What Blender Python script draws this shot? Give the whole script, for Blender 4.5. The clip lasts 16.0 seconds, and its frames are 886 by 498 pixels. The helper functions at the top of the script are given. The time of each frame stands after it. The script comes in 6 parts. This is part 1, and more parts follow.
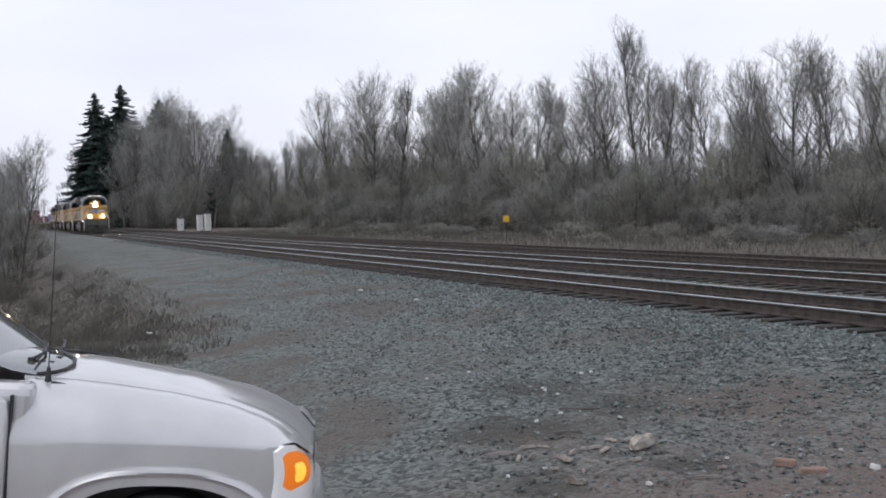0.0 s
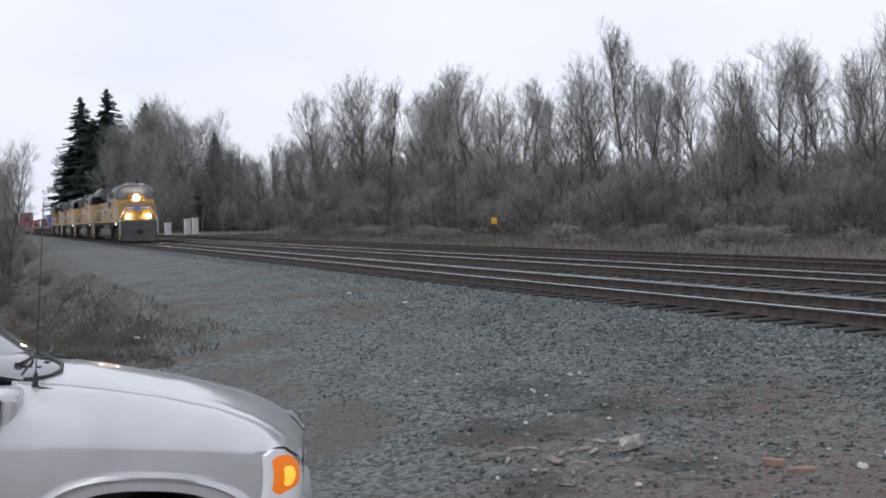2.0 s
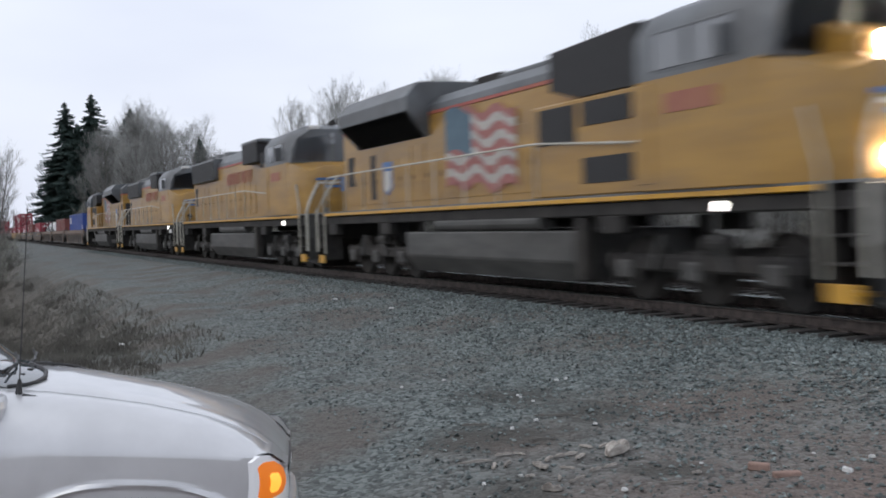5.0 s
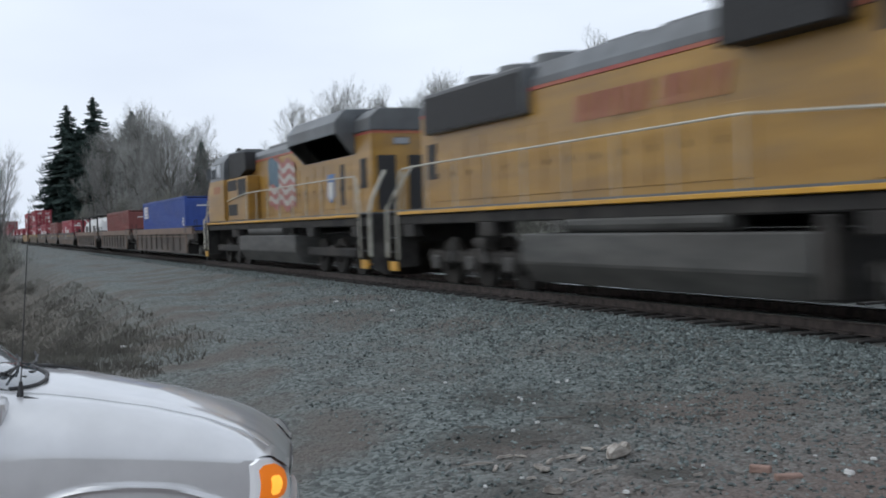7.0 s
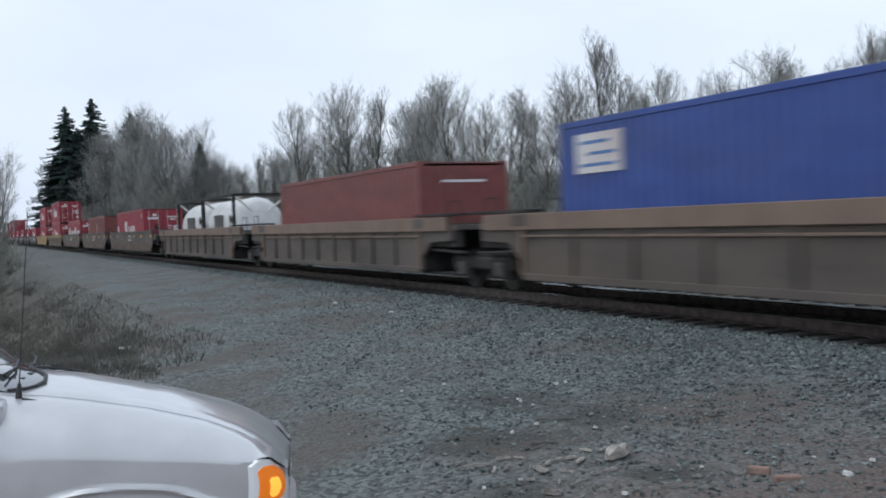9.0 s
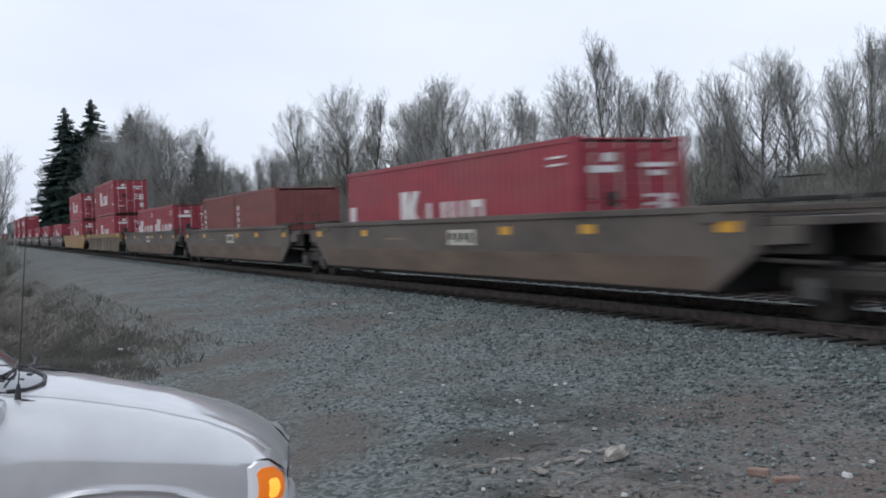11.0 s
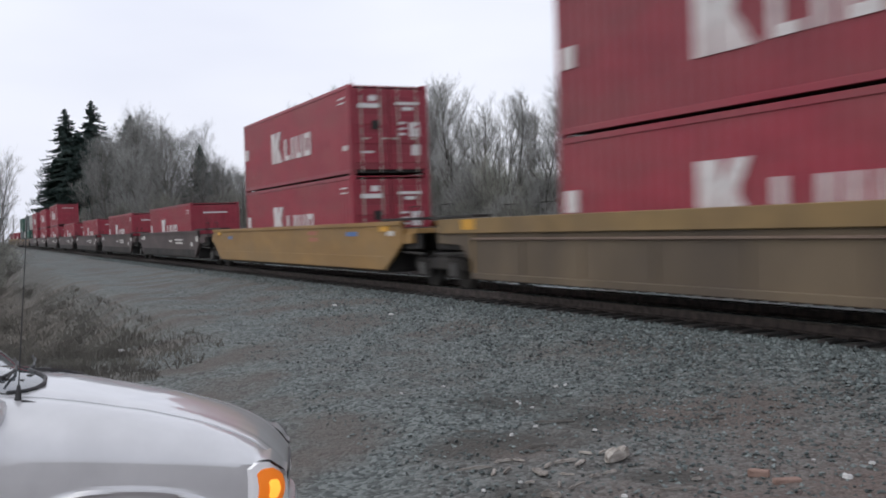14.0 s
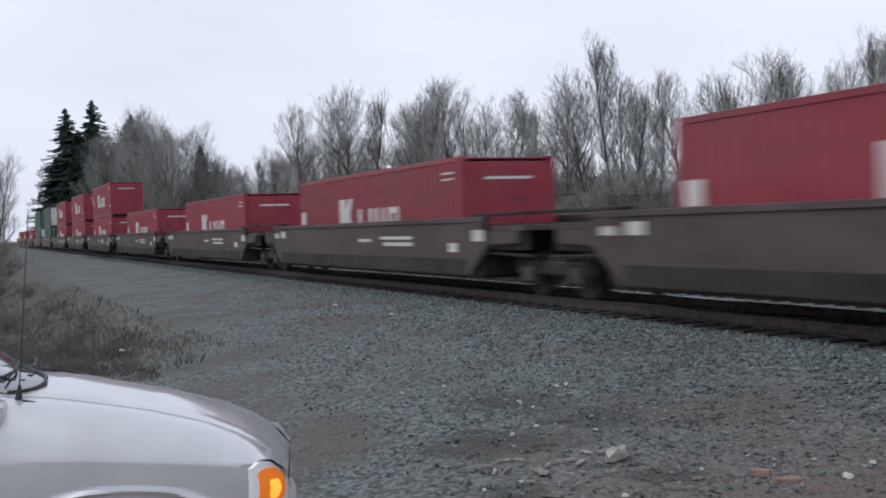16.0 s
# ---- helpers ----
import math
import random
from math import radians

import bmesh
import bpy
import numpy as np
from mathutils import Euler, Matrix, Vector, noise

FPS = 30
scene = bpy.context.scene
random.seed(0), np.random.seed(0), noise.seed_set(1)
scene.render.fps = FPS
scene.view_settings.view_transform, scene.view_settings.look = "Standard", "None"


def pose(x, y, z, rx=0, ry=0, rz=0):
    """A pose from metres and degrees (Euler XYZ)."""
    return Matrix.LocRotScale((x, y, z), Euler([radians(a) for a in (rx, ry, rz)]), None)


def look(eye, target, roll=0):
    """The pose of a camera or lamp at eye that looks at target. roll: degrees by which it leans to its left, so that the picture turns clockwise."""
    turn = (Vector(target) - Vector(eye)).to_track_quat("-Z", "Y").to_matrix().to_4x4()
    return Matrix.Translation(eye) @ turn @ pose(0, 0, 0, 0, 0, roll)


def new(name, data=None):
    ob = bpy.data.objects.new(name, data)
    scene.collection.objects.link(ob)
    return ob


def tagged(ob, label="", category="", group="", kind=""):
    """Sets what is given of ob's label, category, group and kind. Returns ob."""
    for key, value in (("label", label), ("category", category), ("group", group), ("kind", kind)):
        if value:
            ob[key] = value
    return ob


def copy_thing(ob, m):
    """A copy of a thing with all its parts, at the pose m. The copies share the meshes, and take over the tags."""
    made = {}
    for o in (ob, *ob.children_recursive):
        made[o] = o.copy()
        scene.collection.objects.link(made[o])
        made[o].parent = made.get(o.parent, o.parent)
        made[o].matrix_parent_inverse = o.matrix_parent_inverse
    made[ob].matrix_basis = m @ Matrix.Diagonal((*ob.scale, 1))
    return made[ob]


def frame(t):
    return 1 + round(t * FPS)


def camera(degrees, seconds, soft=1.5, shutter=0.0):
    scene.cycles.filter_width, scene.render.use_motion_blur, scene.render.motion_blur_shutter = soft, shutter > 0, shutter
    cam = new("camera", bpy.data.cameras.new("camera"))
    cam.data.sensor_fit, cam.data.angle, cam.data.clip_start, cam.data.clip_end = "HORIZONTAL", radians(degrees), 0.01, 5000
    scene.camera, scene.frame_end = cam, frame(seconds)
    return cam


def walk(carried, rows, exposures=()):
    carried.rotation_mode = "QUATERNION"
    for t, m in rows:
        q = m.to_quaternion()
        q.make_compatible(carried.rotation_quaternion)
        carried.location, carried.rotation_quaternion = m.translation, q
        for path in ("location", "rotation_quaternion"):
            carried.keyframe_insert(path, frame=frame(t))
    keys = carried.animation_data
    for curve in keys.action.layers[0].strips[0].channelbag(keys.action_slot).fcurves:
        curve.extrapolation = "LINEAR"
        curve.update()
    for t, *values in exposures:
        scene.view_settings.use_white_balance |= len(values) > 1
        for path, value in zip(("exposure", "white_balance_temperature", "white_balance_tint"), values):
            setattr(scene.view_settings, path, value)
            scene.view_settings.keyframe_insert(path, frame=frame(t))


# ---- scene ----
cam = camera(46.55, 16.0, soft=1.8, shutter=0.5)
walk(cam, [
    (0, pose(0, 0, 1.85, 87.960, 1.500, 66.652)),
    (0.5, pose(0, 0, 1.85, 87.961, 1.501, 66.519)),
    (1, pose(0, 0, 1.85, 87.963, 1.489, 66.422)),
    (1.5, pose(0, 0, 1.85, 87.996, 1.643, 66.233)),
    (2, pose(0, 0, 1.85, 88.073, 1.819, 65.984)),
    (2.5, pose(0, 0, 1.85, 88.132, 1.893, 65.728)),
    (3, pose(0, 0, 1.85, 88.185, 1.885, 65.535)),
    (3.5, pose(0, 0, 1.85, 88.236, 1.858, 65.348)),
    (4, pose(0, 0, 1.85, 88.285, 1.854, 65.176)),
    (6.5, pose(0, 0, 1.85, 88.486, 1.925, 65.302)),
    (7, pose(0, 0, 1.85, 88.496, 1.894, 65.274)),
    (7.5, pose(0, 0, 1.85, 88.507, 1.888, 65.263)),
    (8, pose(0, 0, 1.85, 88.538, 1.907, 65.230)),
    (8.5, pose(0, 0, 1.85, 88.546, 1.899, 65.218)),
    (9, pose(0, 0, 1.85, 88.575, 1.921, 65.201)),
    (11.5, pose(0, 0, 1.85, 88.655, 1.870, 65.163)),
    (12, pose(0, 0, 1.85, 88.671, 1.903, 65.154)),
    (12.5, pose(0, 0, 1.85, 88.684, 1.890, 65.165)),
    (13, pose(0, 0, 1.85, 88.703, 1.871, 65.170)),
    (13.5, pose(0, 0, 1.85, 88.706, 1.868, 65.172)),
    (14, pose(0, 0, 1.85, 88.709, 1.861, 65.185)),
    (14.5, pose(0, 0, 1.85, 88.710, 1.853, 65.197)),
    (15, pose(0, 0, 1.85, 88.695, 1.857, 65.201)),
    (15.5, pose(0, 0, 1.85, 88.684, 1.894, 65.214)),
    (16, pose(0, 0, 1.85, 88.682, 1.899, 65.216)),
], [(0, 0.0, 6400, 10), (4, -0.04, 6250, 10), (6.5, -0.06, 6150, 5), (9, -0.06, 5950, 4), (11.5, -0.05, 6150, 8), (13.2, 0.0, 6300, 10), (14.5, -0.06, 6400, 10), (16, -0.12, 6150, 9)])

# ---- light: a bright overcast sky near dusk ----
world = bpy.data.worlds.new("world")
scene.world = world
world.use_nodes = True
_n = world.node_tree.nodes
_l = world.node_tree.links
_bg = _n["Background"]
_sky = _n.new("ShaderNodeTexSky")
_sky.sky_type = 'NISHITA'
_sky.sun_disc = False
_sky.sun_elevation = radians(25)
_sky.sun_rotation = radians(200)
_sky.air_density, _sky.dust_density = 1.0, 4.0
_co = _n.new("ShaderNodeTexCoord")
_map = _n.new("ShaderNodeMapping")
_map.inputs["Scale"].default_value = (1.0, 1.0, 3.5)
_cl = _n.new("ShaderNodeTexNoise")
_cl.inputs["Scale"].default_value = 1.6
_cl.inputs["Detail"].default_value = 4.0
_ramp = _n.new("ShaderNodeValToRGB")
_ramp.color_ramp.elements[0].position, _ramp.color_ramp.elements[0].color = 0.30, (0.74, 0.76, 0.87, 1)
_ramp.color_ramp.elements[1].position, _ramp.color_ramp.elements[1].color = 0.72, (0.93, 0.94, 0.99, 1)
_mul = _n.new("ShaderNodeMixRGB")
_mul.blend_type, _mul.inputs[0].default_value = 'ADD', 0.012
_l.new(_co.outputs["Generated"], _map.inputs["Vector"])
_l.new(_map.outputs["Vector"], _cl.inputs["Vector"])
_l.new(_cl.outputs["Fac"], _ramp.inputs["Fac"])
_l.new(_ramp.outputs["Color"], _mul.inputs[1])
_l.new(_sky.outputs["Color"], _mul.inputs[2])
_l.new(_mul.outputs["Color"], _bg.inputs["Color"])
_bg.inputs["Strength"].default_value = 1.06

sun = new("sun", bpy.data.lights.new("sun", 'SUN'))
sun.data.energy, sun.data.angle, sun.data.color = 0.5, radians(30), (1.0, 0.96, 0.92)
sun.matrix_world = look((0, 0, 50), (14, 26, 0))
scene.view_settings.exposure = 0.0

# ---- measures of the place (metres) ----
RAIL = 0.39                      # top of rail; the ground at the camera is 0
TRACK = (11.23, 15.35, 19.6)     # centre lines of the tracks
SPEED = 25.2                     # of the train along +x
GAUGE = 1.505                    # between rail centres


# ---- small modelling helpers ----
def link_mesh(name, verts, faces, mat, parent=None, label="", smooth=False):
    me = bpy.data.meshes.new(name)
    me.from_pydata([tuple(v) for v in verts], [], [tuple(q) for q in faces])
    me.update()
    if mat:
        for m in (mat if isinstance(mat, (list, tuple)) else [mat]):
            me.materials.append(m)
    if smooth:
        me.polygons.foreach_set("use_smooth", [True] * len(me.polygons))
    ob = new(name, me)
    if parent:
        ob.parent = parent
    return tagged(ob, label=label)


def part(name, bm, mat, parent=None, label="", smooth=False):
    """Links a bmesh as one mesh object under a thing or a part."""
    me = bpy.data.meshes.new(name)
    bmesh.ops.recalc_face_normals(bm, faces=bm.faces)
    bm.to_mesh(me)
    bm.free()
    me.materials.append(mat)
    if smooth:
        me.polygons.foreach_set("use_smooth", [True] * len(me.polygons))
        me.set_sharp_from_angle(angle=radians(40))
    ob = new(name, me)
    if parent:
        ob.parent = parent
    return tagged(ob, label=label)


def empty(name, label, category, group="", at=None):
    ob = tagged(new(name), label=label, category=category, group=group)
    if at is not None:
        ob.matrix_world = at
    return ob


def box(x0, x1, y0, y1, z0, z1, bevel=0.0, bm=None, seg=1):
    own = bmesh.new()
    bmesh.ops.create_cube(own, size=1, matrix=Matrix.LocRotScale(((x0 + x1) / 2, (y0 + y1) / 2, (z0 + z1) / 2), None, (abs(x1 - x0), abs(y1 - y0), abs(z1 - z0))))
    if bevel > 0:
        bmesh.ops.bevel(own, geom=own.edges[:], offset=bevel, segments=seg, affect='EDGES', profile=0.5)
    return merge(bm, own)


def merge(bm, own):
    if bm is None:
        return own
    me = bpy.data.meshes.new("t")
    own.to_mesh(me)
    own.free()
    bm.from_mesh(me)
    bpy.data.meshes.remove(me)
    return bm


def cyl(a, b, r, r2=None, seg=12, bm=None, caps=True):
    """A cylinder or cone from a to b."""
    a, b = Vector(a), Vector(b)
    own = bmesh.new()
    d = b - a
    m = Matrix.Translation((a + b) / 2) @ d.to_track_quat("Z", "Y").to_matrix().to_4x4()
    bmesh.ops.create_cone(own, cap_ends=caps, segments=seg, radius1=r, radius2=r if r2 is None else r2, depth=d.length, matrix=m)
    return merge(bm, own)


def tube(points, r, seg=6, bm=None):
    """A bent bar through the points."""
    for a, b in zip(points, points[1:]):
        bm = cyl(a, b, r, seg=seg, bm=bm)
    return bm


def swept(points, r, seg=6):
    """One unbroken bent bar through the points."""
    bm = bmesh.new()
    pts = [Vector(p) for p in points]
    rings = []
    for i, p in enumerate(pts):
        d = (pts[min(i + 1, len(pts) - 1)] - pts[max(i - 1, 0)]).normalized()
        u = d.cross(Vector((0, 0, 1)) if abs(d.z) < 0.9 else Vector((1, 0, 0))).normalized()
        w = d.cross(u)
        rings.append([bm.verts.new(p + r * (math.cos(2 * math.pi * k / seg) * u + math.sin(2 * math.pi * k / seg) * w)) for k in range(seg)])
    for a, b in zip(rings, rings[1:]):
        for k in range(seg):
            bm.faces.new((a[k], a[(k + 1) % seg], b[(k + 1) % seg], b[k]))
    bm.faces.new(rings[0][::-1])
    bm.faces.new(rings[-1])
    return bm


def extrude(poly, y0, y1, bevel=0.0, bm=None, seg=1):
    """The outline poly [(x, z), ...] drawn out from y0 to y1."""
    own = bmesh.new()
    lo = [own.verts.new((x, y0, z)) for x, z in poly]
    hi = [own.verts.new((x, y1, z)) for x, z in poly]
    own.faces.new(lo)
    own.faces.new(hi[::-1])
    n = len(poly)
    for i in range(n):
        own.faces.new((lo[i], hi[i], hi[(i + 1) % n], lo[(i + 1) % n]))
    bmesh.ops.recalc_face_normals(own, faces=own.faces)
    if bevel > 0:
        bmesh.ops.bevel(own, geom=own.edges[:], offset=bevel, segments=seg, affect='EDGES', profile=0.5)
    return merge(bm, own)


def lengthwise(poly, x0, x1, bevel=0.0, bm=None):
    """The outline poly [(y, z), ...] drawn out from x0 to x1."""
    own = bmesh.new()
    lo = [own.verts.new((x0, y, z)) for y, z in poly]
    hi = [own.verts.new((x1, y, z)) for y, z in poly]
    own.faces.new(lo)
    own.faces.new(hi[::-1])
    n = len(poly)
    for i in range(n):
        own.faces.new((lo[i], hi[i], hi[(i + 1) % n], lo[(i + 1) % n]))
    bmesh.ops.recalc_face_normals(own, faces=own.faces)
    if bevel > 0:
        bmesh.ops.bevel(own, geom=own.edges[:], offset=bevel, segments=1, affect='EDGES')
    return merge(bm, own)


# ---- materials ----
def material(name, c1, c2, scale=3.0, rough=0.6, metal=0.0, bump=0.0, bump_scale=40.0, detail=6.0, dirt=None, dirt_amount=0.0, dirt_scale=0.6, stretch=(1, 1, 1), coat=0.0, spread=(0.35, 0.65), rnd=0.0, bdist=0.02, island=False):
    """A surface in two tones with grain, larger stains and fine relief, in metres of its object."""
    m = bpy.data.materials.new(name)
    m.use_nodes = True
    n, l = m.node_tree.nodes, m.node_tree.links
    b = n["Principled BSDF"]
    co = n.new("ShaderNodeTexCoord")
    mp = n.new("ShaderNodeMapping")
    mp.inputs["Scale"].default_value = stretch
    l.new(co.outputs["Object"], mp.inputs["Vector"])
    t = n.new("ShaderNodeTexNoise")
    t.inputs["Scale"].default_value, t.inputs["Detail"].default_value = scale, detail
    l.new(mp.outputs["Vector"], t.inputs["Vector"])
    r = n.new("ShaderNodeValToRGB")
    r.color_ramp.elements[0].position, r.color_ramp.elements[0].color = spread[0], (*c1, 1)
    r.color_ramp.elements[1].position, r.color_ramp.elements[1].color = spread[1], (*c2, 1)
    l.new(t.outputs["Fac"], r.inputs["Fac"])
    out = r.outputs["Color"]
    if dirt:
        t2 = n.new("ShaderNodeTexNoise")
        t2.inputs["Scale"].default_value, t2.inputs["Detail"].default_value = dirt_scale, 5.0
        l.new(mp.outputs["Vector"], t2.inputs["Vector"])
        r2 = n.new("ShaderNodeValToRGB")
        r2.color_ramp.elements[0].position, r2.color_ramp.elements[0].color = 0.42, (0, 0, 0, 1)
        r2.color_ramp.elements[1].position, r2.color_ramp.elements[1].color = 0.68, (dirt_amount,) * 3 + (1,)
        l.new(t2.outputs["Fac"], r2.inputs["Fac"])
        mx = n.new("ShaderNodeMixRGB")
        l.new(r2.outputs["Color"], mx.inputs[0])
        l.new(out, mx.inputs[1])
        mx.inputs[2].default_value = (*dirt, 1)
        out = mx.outputs["Color"]
    if rnd > 0:
        src = n.new("ShaderNodeNewGeometry").outputs["Random Per Island"] if island else n.new("ShaderNodeObjectInfo").outputs["Random"]
        hv = n.new("ShaderNodeHueSaturation")
        mr = n.new("ShaderNodeMapRange")
        mr.inputs["To Min"].default_value, mr.inputs["To Max"].default_value = 1 - rnd, 1 + rnd
        l.new(src, mr.inputs["Value"])
        l.new(mr.outputs["Result"], hv.inputs["Value"])
        l.new(out, hv.inputs["Color"])
        out = hv.outputs["Color"]
    l.new(out, b.inputs["Base Color"])
    b.inputs["Roughness"].default_value, b.inputs["Metallic"].default_value = rough, metal
    b.inputs["Coat Weight"].default_value = coat
    b.inputs["Coat Roughness"].default_value = 0.08
    if bump > 0:
        t3 = n.new("ShaderNodeTexNoise")
        t3.inputs["Scale"].default_value, t3.inputs["Detail"].default_value = bump_scale, 4.0
        l.new(mp.outputs["Vector"], t3.inputs["Vector"])
        bp = n.new("ShaderNodeBump")
        bp.inputs["Strength"].default_value, bp.inputs["Distance"].default_value = bump, bdist
        l.new(t3.outputs["Fac"], bp.inputs["Height"])
        l.new(bp.outputs["Normal"], b.inputs["Normal"])
    return m


def glow(name, color, strength, base=(0.8, 0.8, 0.8)):
    m = bpy.data.materials.new(name)
    m.use_nodes = True
    b = m.node_tree.nodes["Principled BSDF"]
    b.inputs["Base Color"].default_value = (*base, 1)
    b.inputs["Emission Color"].default_value = (*color, 1)
    b.inputs["Emission Strength"].default_value = strength
    return m


def glassy(name, color, rough=0.05, alpha_like=0.0):
    m = bpy.data.materials.new(name)
    m.use_nodes = True
    b = m.node_tree.nodes["Principled BSDF"]
    b.inputs["Base Color"].default_value = (*color, 1)
    b.inputs["Roughness"].default_value = rough
    b.inputs["Transmission Weight"].default_value = alpha_like
    return m


M_BALLAST = material("gravel_stones", (0.054, 0.067, 0.066), (0.172, 0.198, 0.192), scale=9, rough=0.9, rnd=0.55, island=True, bump=0.3, bump_scale=60)
M_RUST = material("rusty_steel", (0.034, 0.027, 0.025), (0.078, 0.062, 0.055), scale=7, rough=0.85, bump=0.3, bump_scale=30)
M_STEEL = material("polished_rail_steel", (0.27, 0.30, 0.30), (0.44, 0.47, 0.47), scale=5, rough=0.26, metal=1.0, stretch=(0.2, 3, 3))
M_TIE = material("creosoted_wood", (0.022, 0.020, 0.019), (0.060, 0.054, 0.050), scale=4, rough=0.95, bump=0.5, bump_scale=18, stretch=(6, 1, 6), rnd=0.3)
M_BARK = material("grey_bark", (0.075, 0.070, 0.063), (0.150, 0.141, 0.127), scale=3, rough=0.95, bump=0.4, bump_scale=12, rnd=0.25)
M_TWIG = material("bare_twigs", (0.200, 0.202, 0.192), (0.320, 0.322, 0.308), scale=0.5, rough=0.95, rnd=0.30)
M_BANK = material("bank_brush", (0.066, 0.063, 0.054), (0.140, 0.133, 0.114), scale=0.6, rough=0.95, rnd=0.35)
M_BRUSH = material("dry_brush", (0.190, 0.195, 0.168), (0.315, 0.315, 0.272), scale=0.6, rough=0.95, rnd=0.35)
M_GRASS = material("dead_grass", (0.062, 0.061, 0.048), (0.118, 0.114, 0.092), scale=0.8, rough=0.95, rnd=0.35, island=True)
M_FIR = material("fir_needles", (0.024, 0.044, 0.040), (0.058, 0.088, 0.076), scale=1.2, rough=0.9, rnd=0.35, island=True)
M_WOOD = material("weathered_wood", (0.17, 0.15, 0.13), (0.40, 0.37, 0.33), scale=5, rough=0.9, bump=0.5, bump_scale=25, stretch=(1, 6, 6), rnd=0.3)
M_BRICK = material("old_red_brick", (0.19, 0.125, 0.10), (0.28, 0.19, 0.155), scale=9, rough=0.95, bump=0.5, bump_scale=30, rnd=0.2)
M_PALE = material("pale_litter", (0.45, 0.45, 0.44), (0.68, 0.68, 0.66), scale=6, rough=0.8)
M_CAB = material("cabinet_white_paint", (0.62, 0.62, 0.60), (0.78, 0.78, 0.76), scale=2, rough=0.5, dirt=(0.3, 0.28, 0.25), dirt_amount=0.4)
M_SIGNY = material("yellow_sign", (0.62, 0.36, 0.02), (0.70, 0.42, 0.03), scale=6, rough=0.5)


def ground_material():
    """Gravel, bluish where it is ballast and brown where it is trodden dirt."""
    m = bpy.data.materials.new("gravel_ground")
    m.use_nodes = True
    n, l = m.node_tree.nodes, m.node_tree.links
    b = n["Principled BSDF"]
    co = n.new("ShaderNodeTexCoord")
    out = co.outputs["Object"]

    def tex(kind, scale, detail=4.0):
        t = n.new(kind)
        t.inputs["Scale"].default_value = scale
        if kind == "ShaderNodeTexNoise":
            t.inputs["Detail"].default_value = detail
        l.new(out, t.inputs["Vector"])
        return t

    def ramp(src, p0, c0, p1, c1):
        r = n.new("ShaderNodeValToRGB")
        r.color_ramp.elements[0].position, r.color_ramp.elements[0].color = p0, (*c0, 1)
        r.color_ramp.elements[1].position, r.color_ramp.elements[1].color = p1, (*c1, 1)
        l.new(src, r.inputs["Fac"])
        return r.outputs["Color"]

    def mix(fac, a, c):
        x = n.new("ShaderNodeMixRGB")
        l.new(fac, x.inputs[0])
        l.new(a, x.inputs[1])
        if isinstance(c, tuple):
            x.inputs[2].default_value = (*c, 1)
        else:
            l.new(c, x.inputs[2])
        return x.outputs["Color"]

    pebble = tex("ShaderNodeTexVoronoi", 24.0)
    speck = n.new("ShaderNodeSeparateColor")
    l.new(pebble.outputs["Color"], speck.inputs["Color"])
    stone = ramp(speck.outputs["Red"], 0.1, (0.054, 0.064, 0.062), 0.95, (0.185, 0.207, 0.199))
    grit = ramp(tex("ShaderNodeTexNoise", 60.0, 3.0).outputs["Fac"], 0.3, (0.052, 0.046, 0.040), 0.7, (0.150, 0.132, 0.115))
    patch = tex("ShaderNodeTexNoise", 0.55, 5.0)
    fac = ramp(patch.outputs["Fac"], 0.46, (0, 0, 0), 0.62, (0.85, 0.85, 0.85))
    col = mix(fac, stone, grit)
    damp = ramp(tex("ShaderNodeTexNoise", 0.9, 6.0).outputs["Fac"], 0.60, (0, 0, 0), 0.74, (0.6, 0.6, 0.6))
    col = mix(damp, col, (0.045, 0.042, 0.036))
    # trodden reddish dirt on the lot beside the camera
    sep = n.new("ShaderNodeSeparateXYZ")
    l.new(out, sep.inputs["Vector"])
    add = n.new("ShaderNodeMath")
    add.operation = 'MULTIPLY_ADD'
    l.new(patch.outputs["Fac"], add.inputs[0])
    add.inputs[1].default_value = 5.0
    l.new(sep.outputs["X"], add.inputs[2])
    lot = n.new("ShaderNodeMapRange")
    lot.inputs["From Min"].default_value, lot.inputs["From Max"].default_value = -5.8, -2.0
    lot.inputs["To Max"].default_value = 0.8
    l.new(add.outputs["Value"], lot.inputs["Value"])
    col = mix(lot.outputs["Result"], col, ramp(tex("ShaderNodeTexNoise", 40.0, 4.0).outputs["Fac"], 0.3, (0.085, 0.060, 0.050), 0.7, (0.20, 0.150, 0.130)))
    # damp hollows in the trodden part of the lot
    for hx, hy, along, across in ((-9.34, 5.06, 0.75, 0.30), (-8.09, 5.24, 0.55, 0.25), (-7.80, 4.06, 0.85, 0.22), (-5.96, 4.44, 0.36, 0.13), (-6.35, 3.42, 0.42, 0.16)):
        mp = n.new("ShaderNodeMapping")
        mp.vector_type = 'TEXTURE'
        mp.inputs["Location"].default_value = (hx, hy, 0)
        mp.inputs["Rotation"].default_value = (0, 0, radians(65))
        mp.inputs["Scale"].default_value = (along, across * 2.6, 50)
        l.new(out, mp.inputs["Vector"])
        ln = n.new("ShaderNodeVectorMath")
        ln.operation = 'LENGTH'
        l.new(mp.outputs["Vector"], ln.inputs[0])
        rag = n.new("ShaderNodeMath")
        rag.operation = 'MULTIPLY_ADD'
        l.new(tex("ShaderNodeTexNoise", 3.5, 6.0).outputs["Fac"], rag.inputs[0])
        rag.inputs[1].default_value = 1.6
        l.new(ln.outputs["Value"], rag.inputs[2])
        wet = n.new("ShaderNodeMapRange")
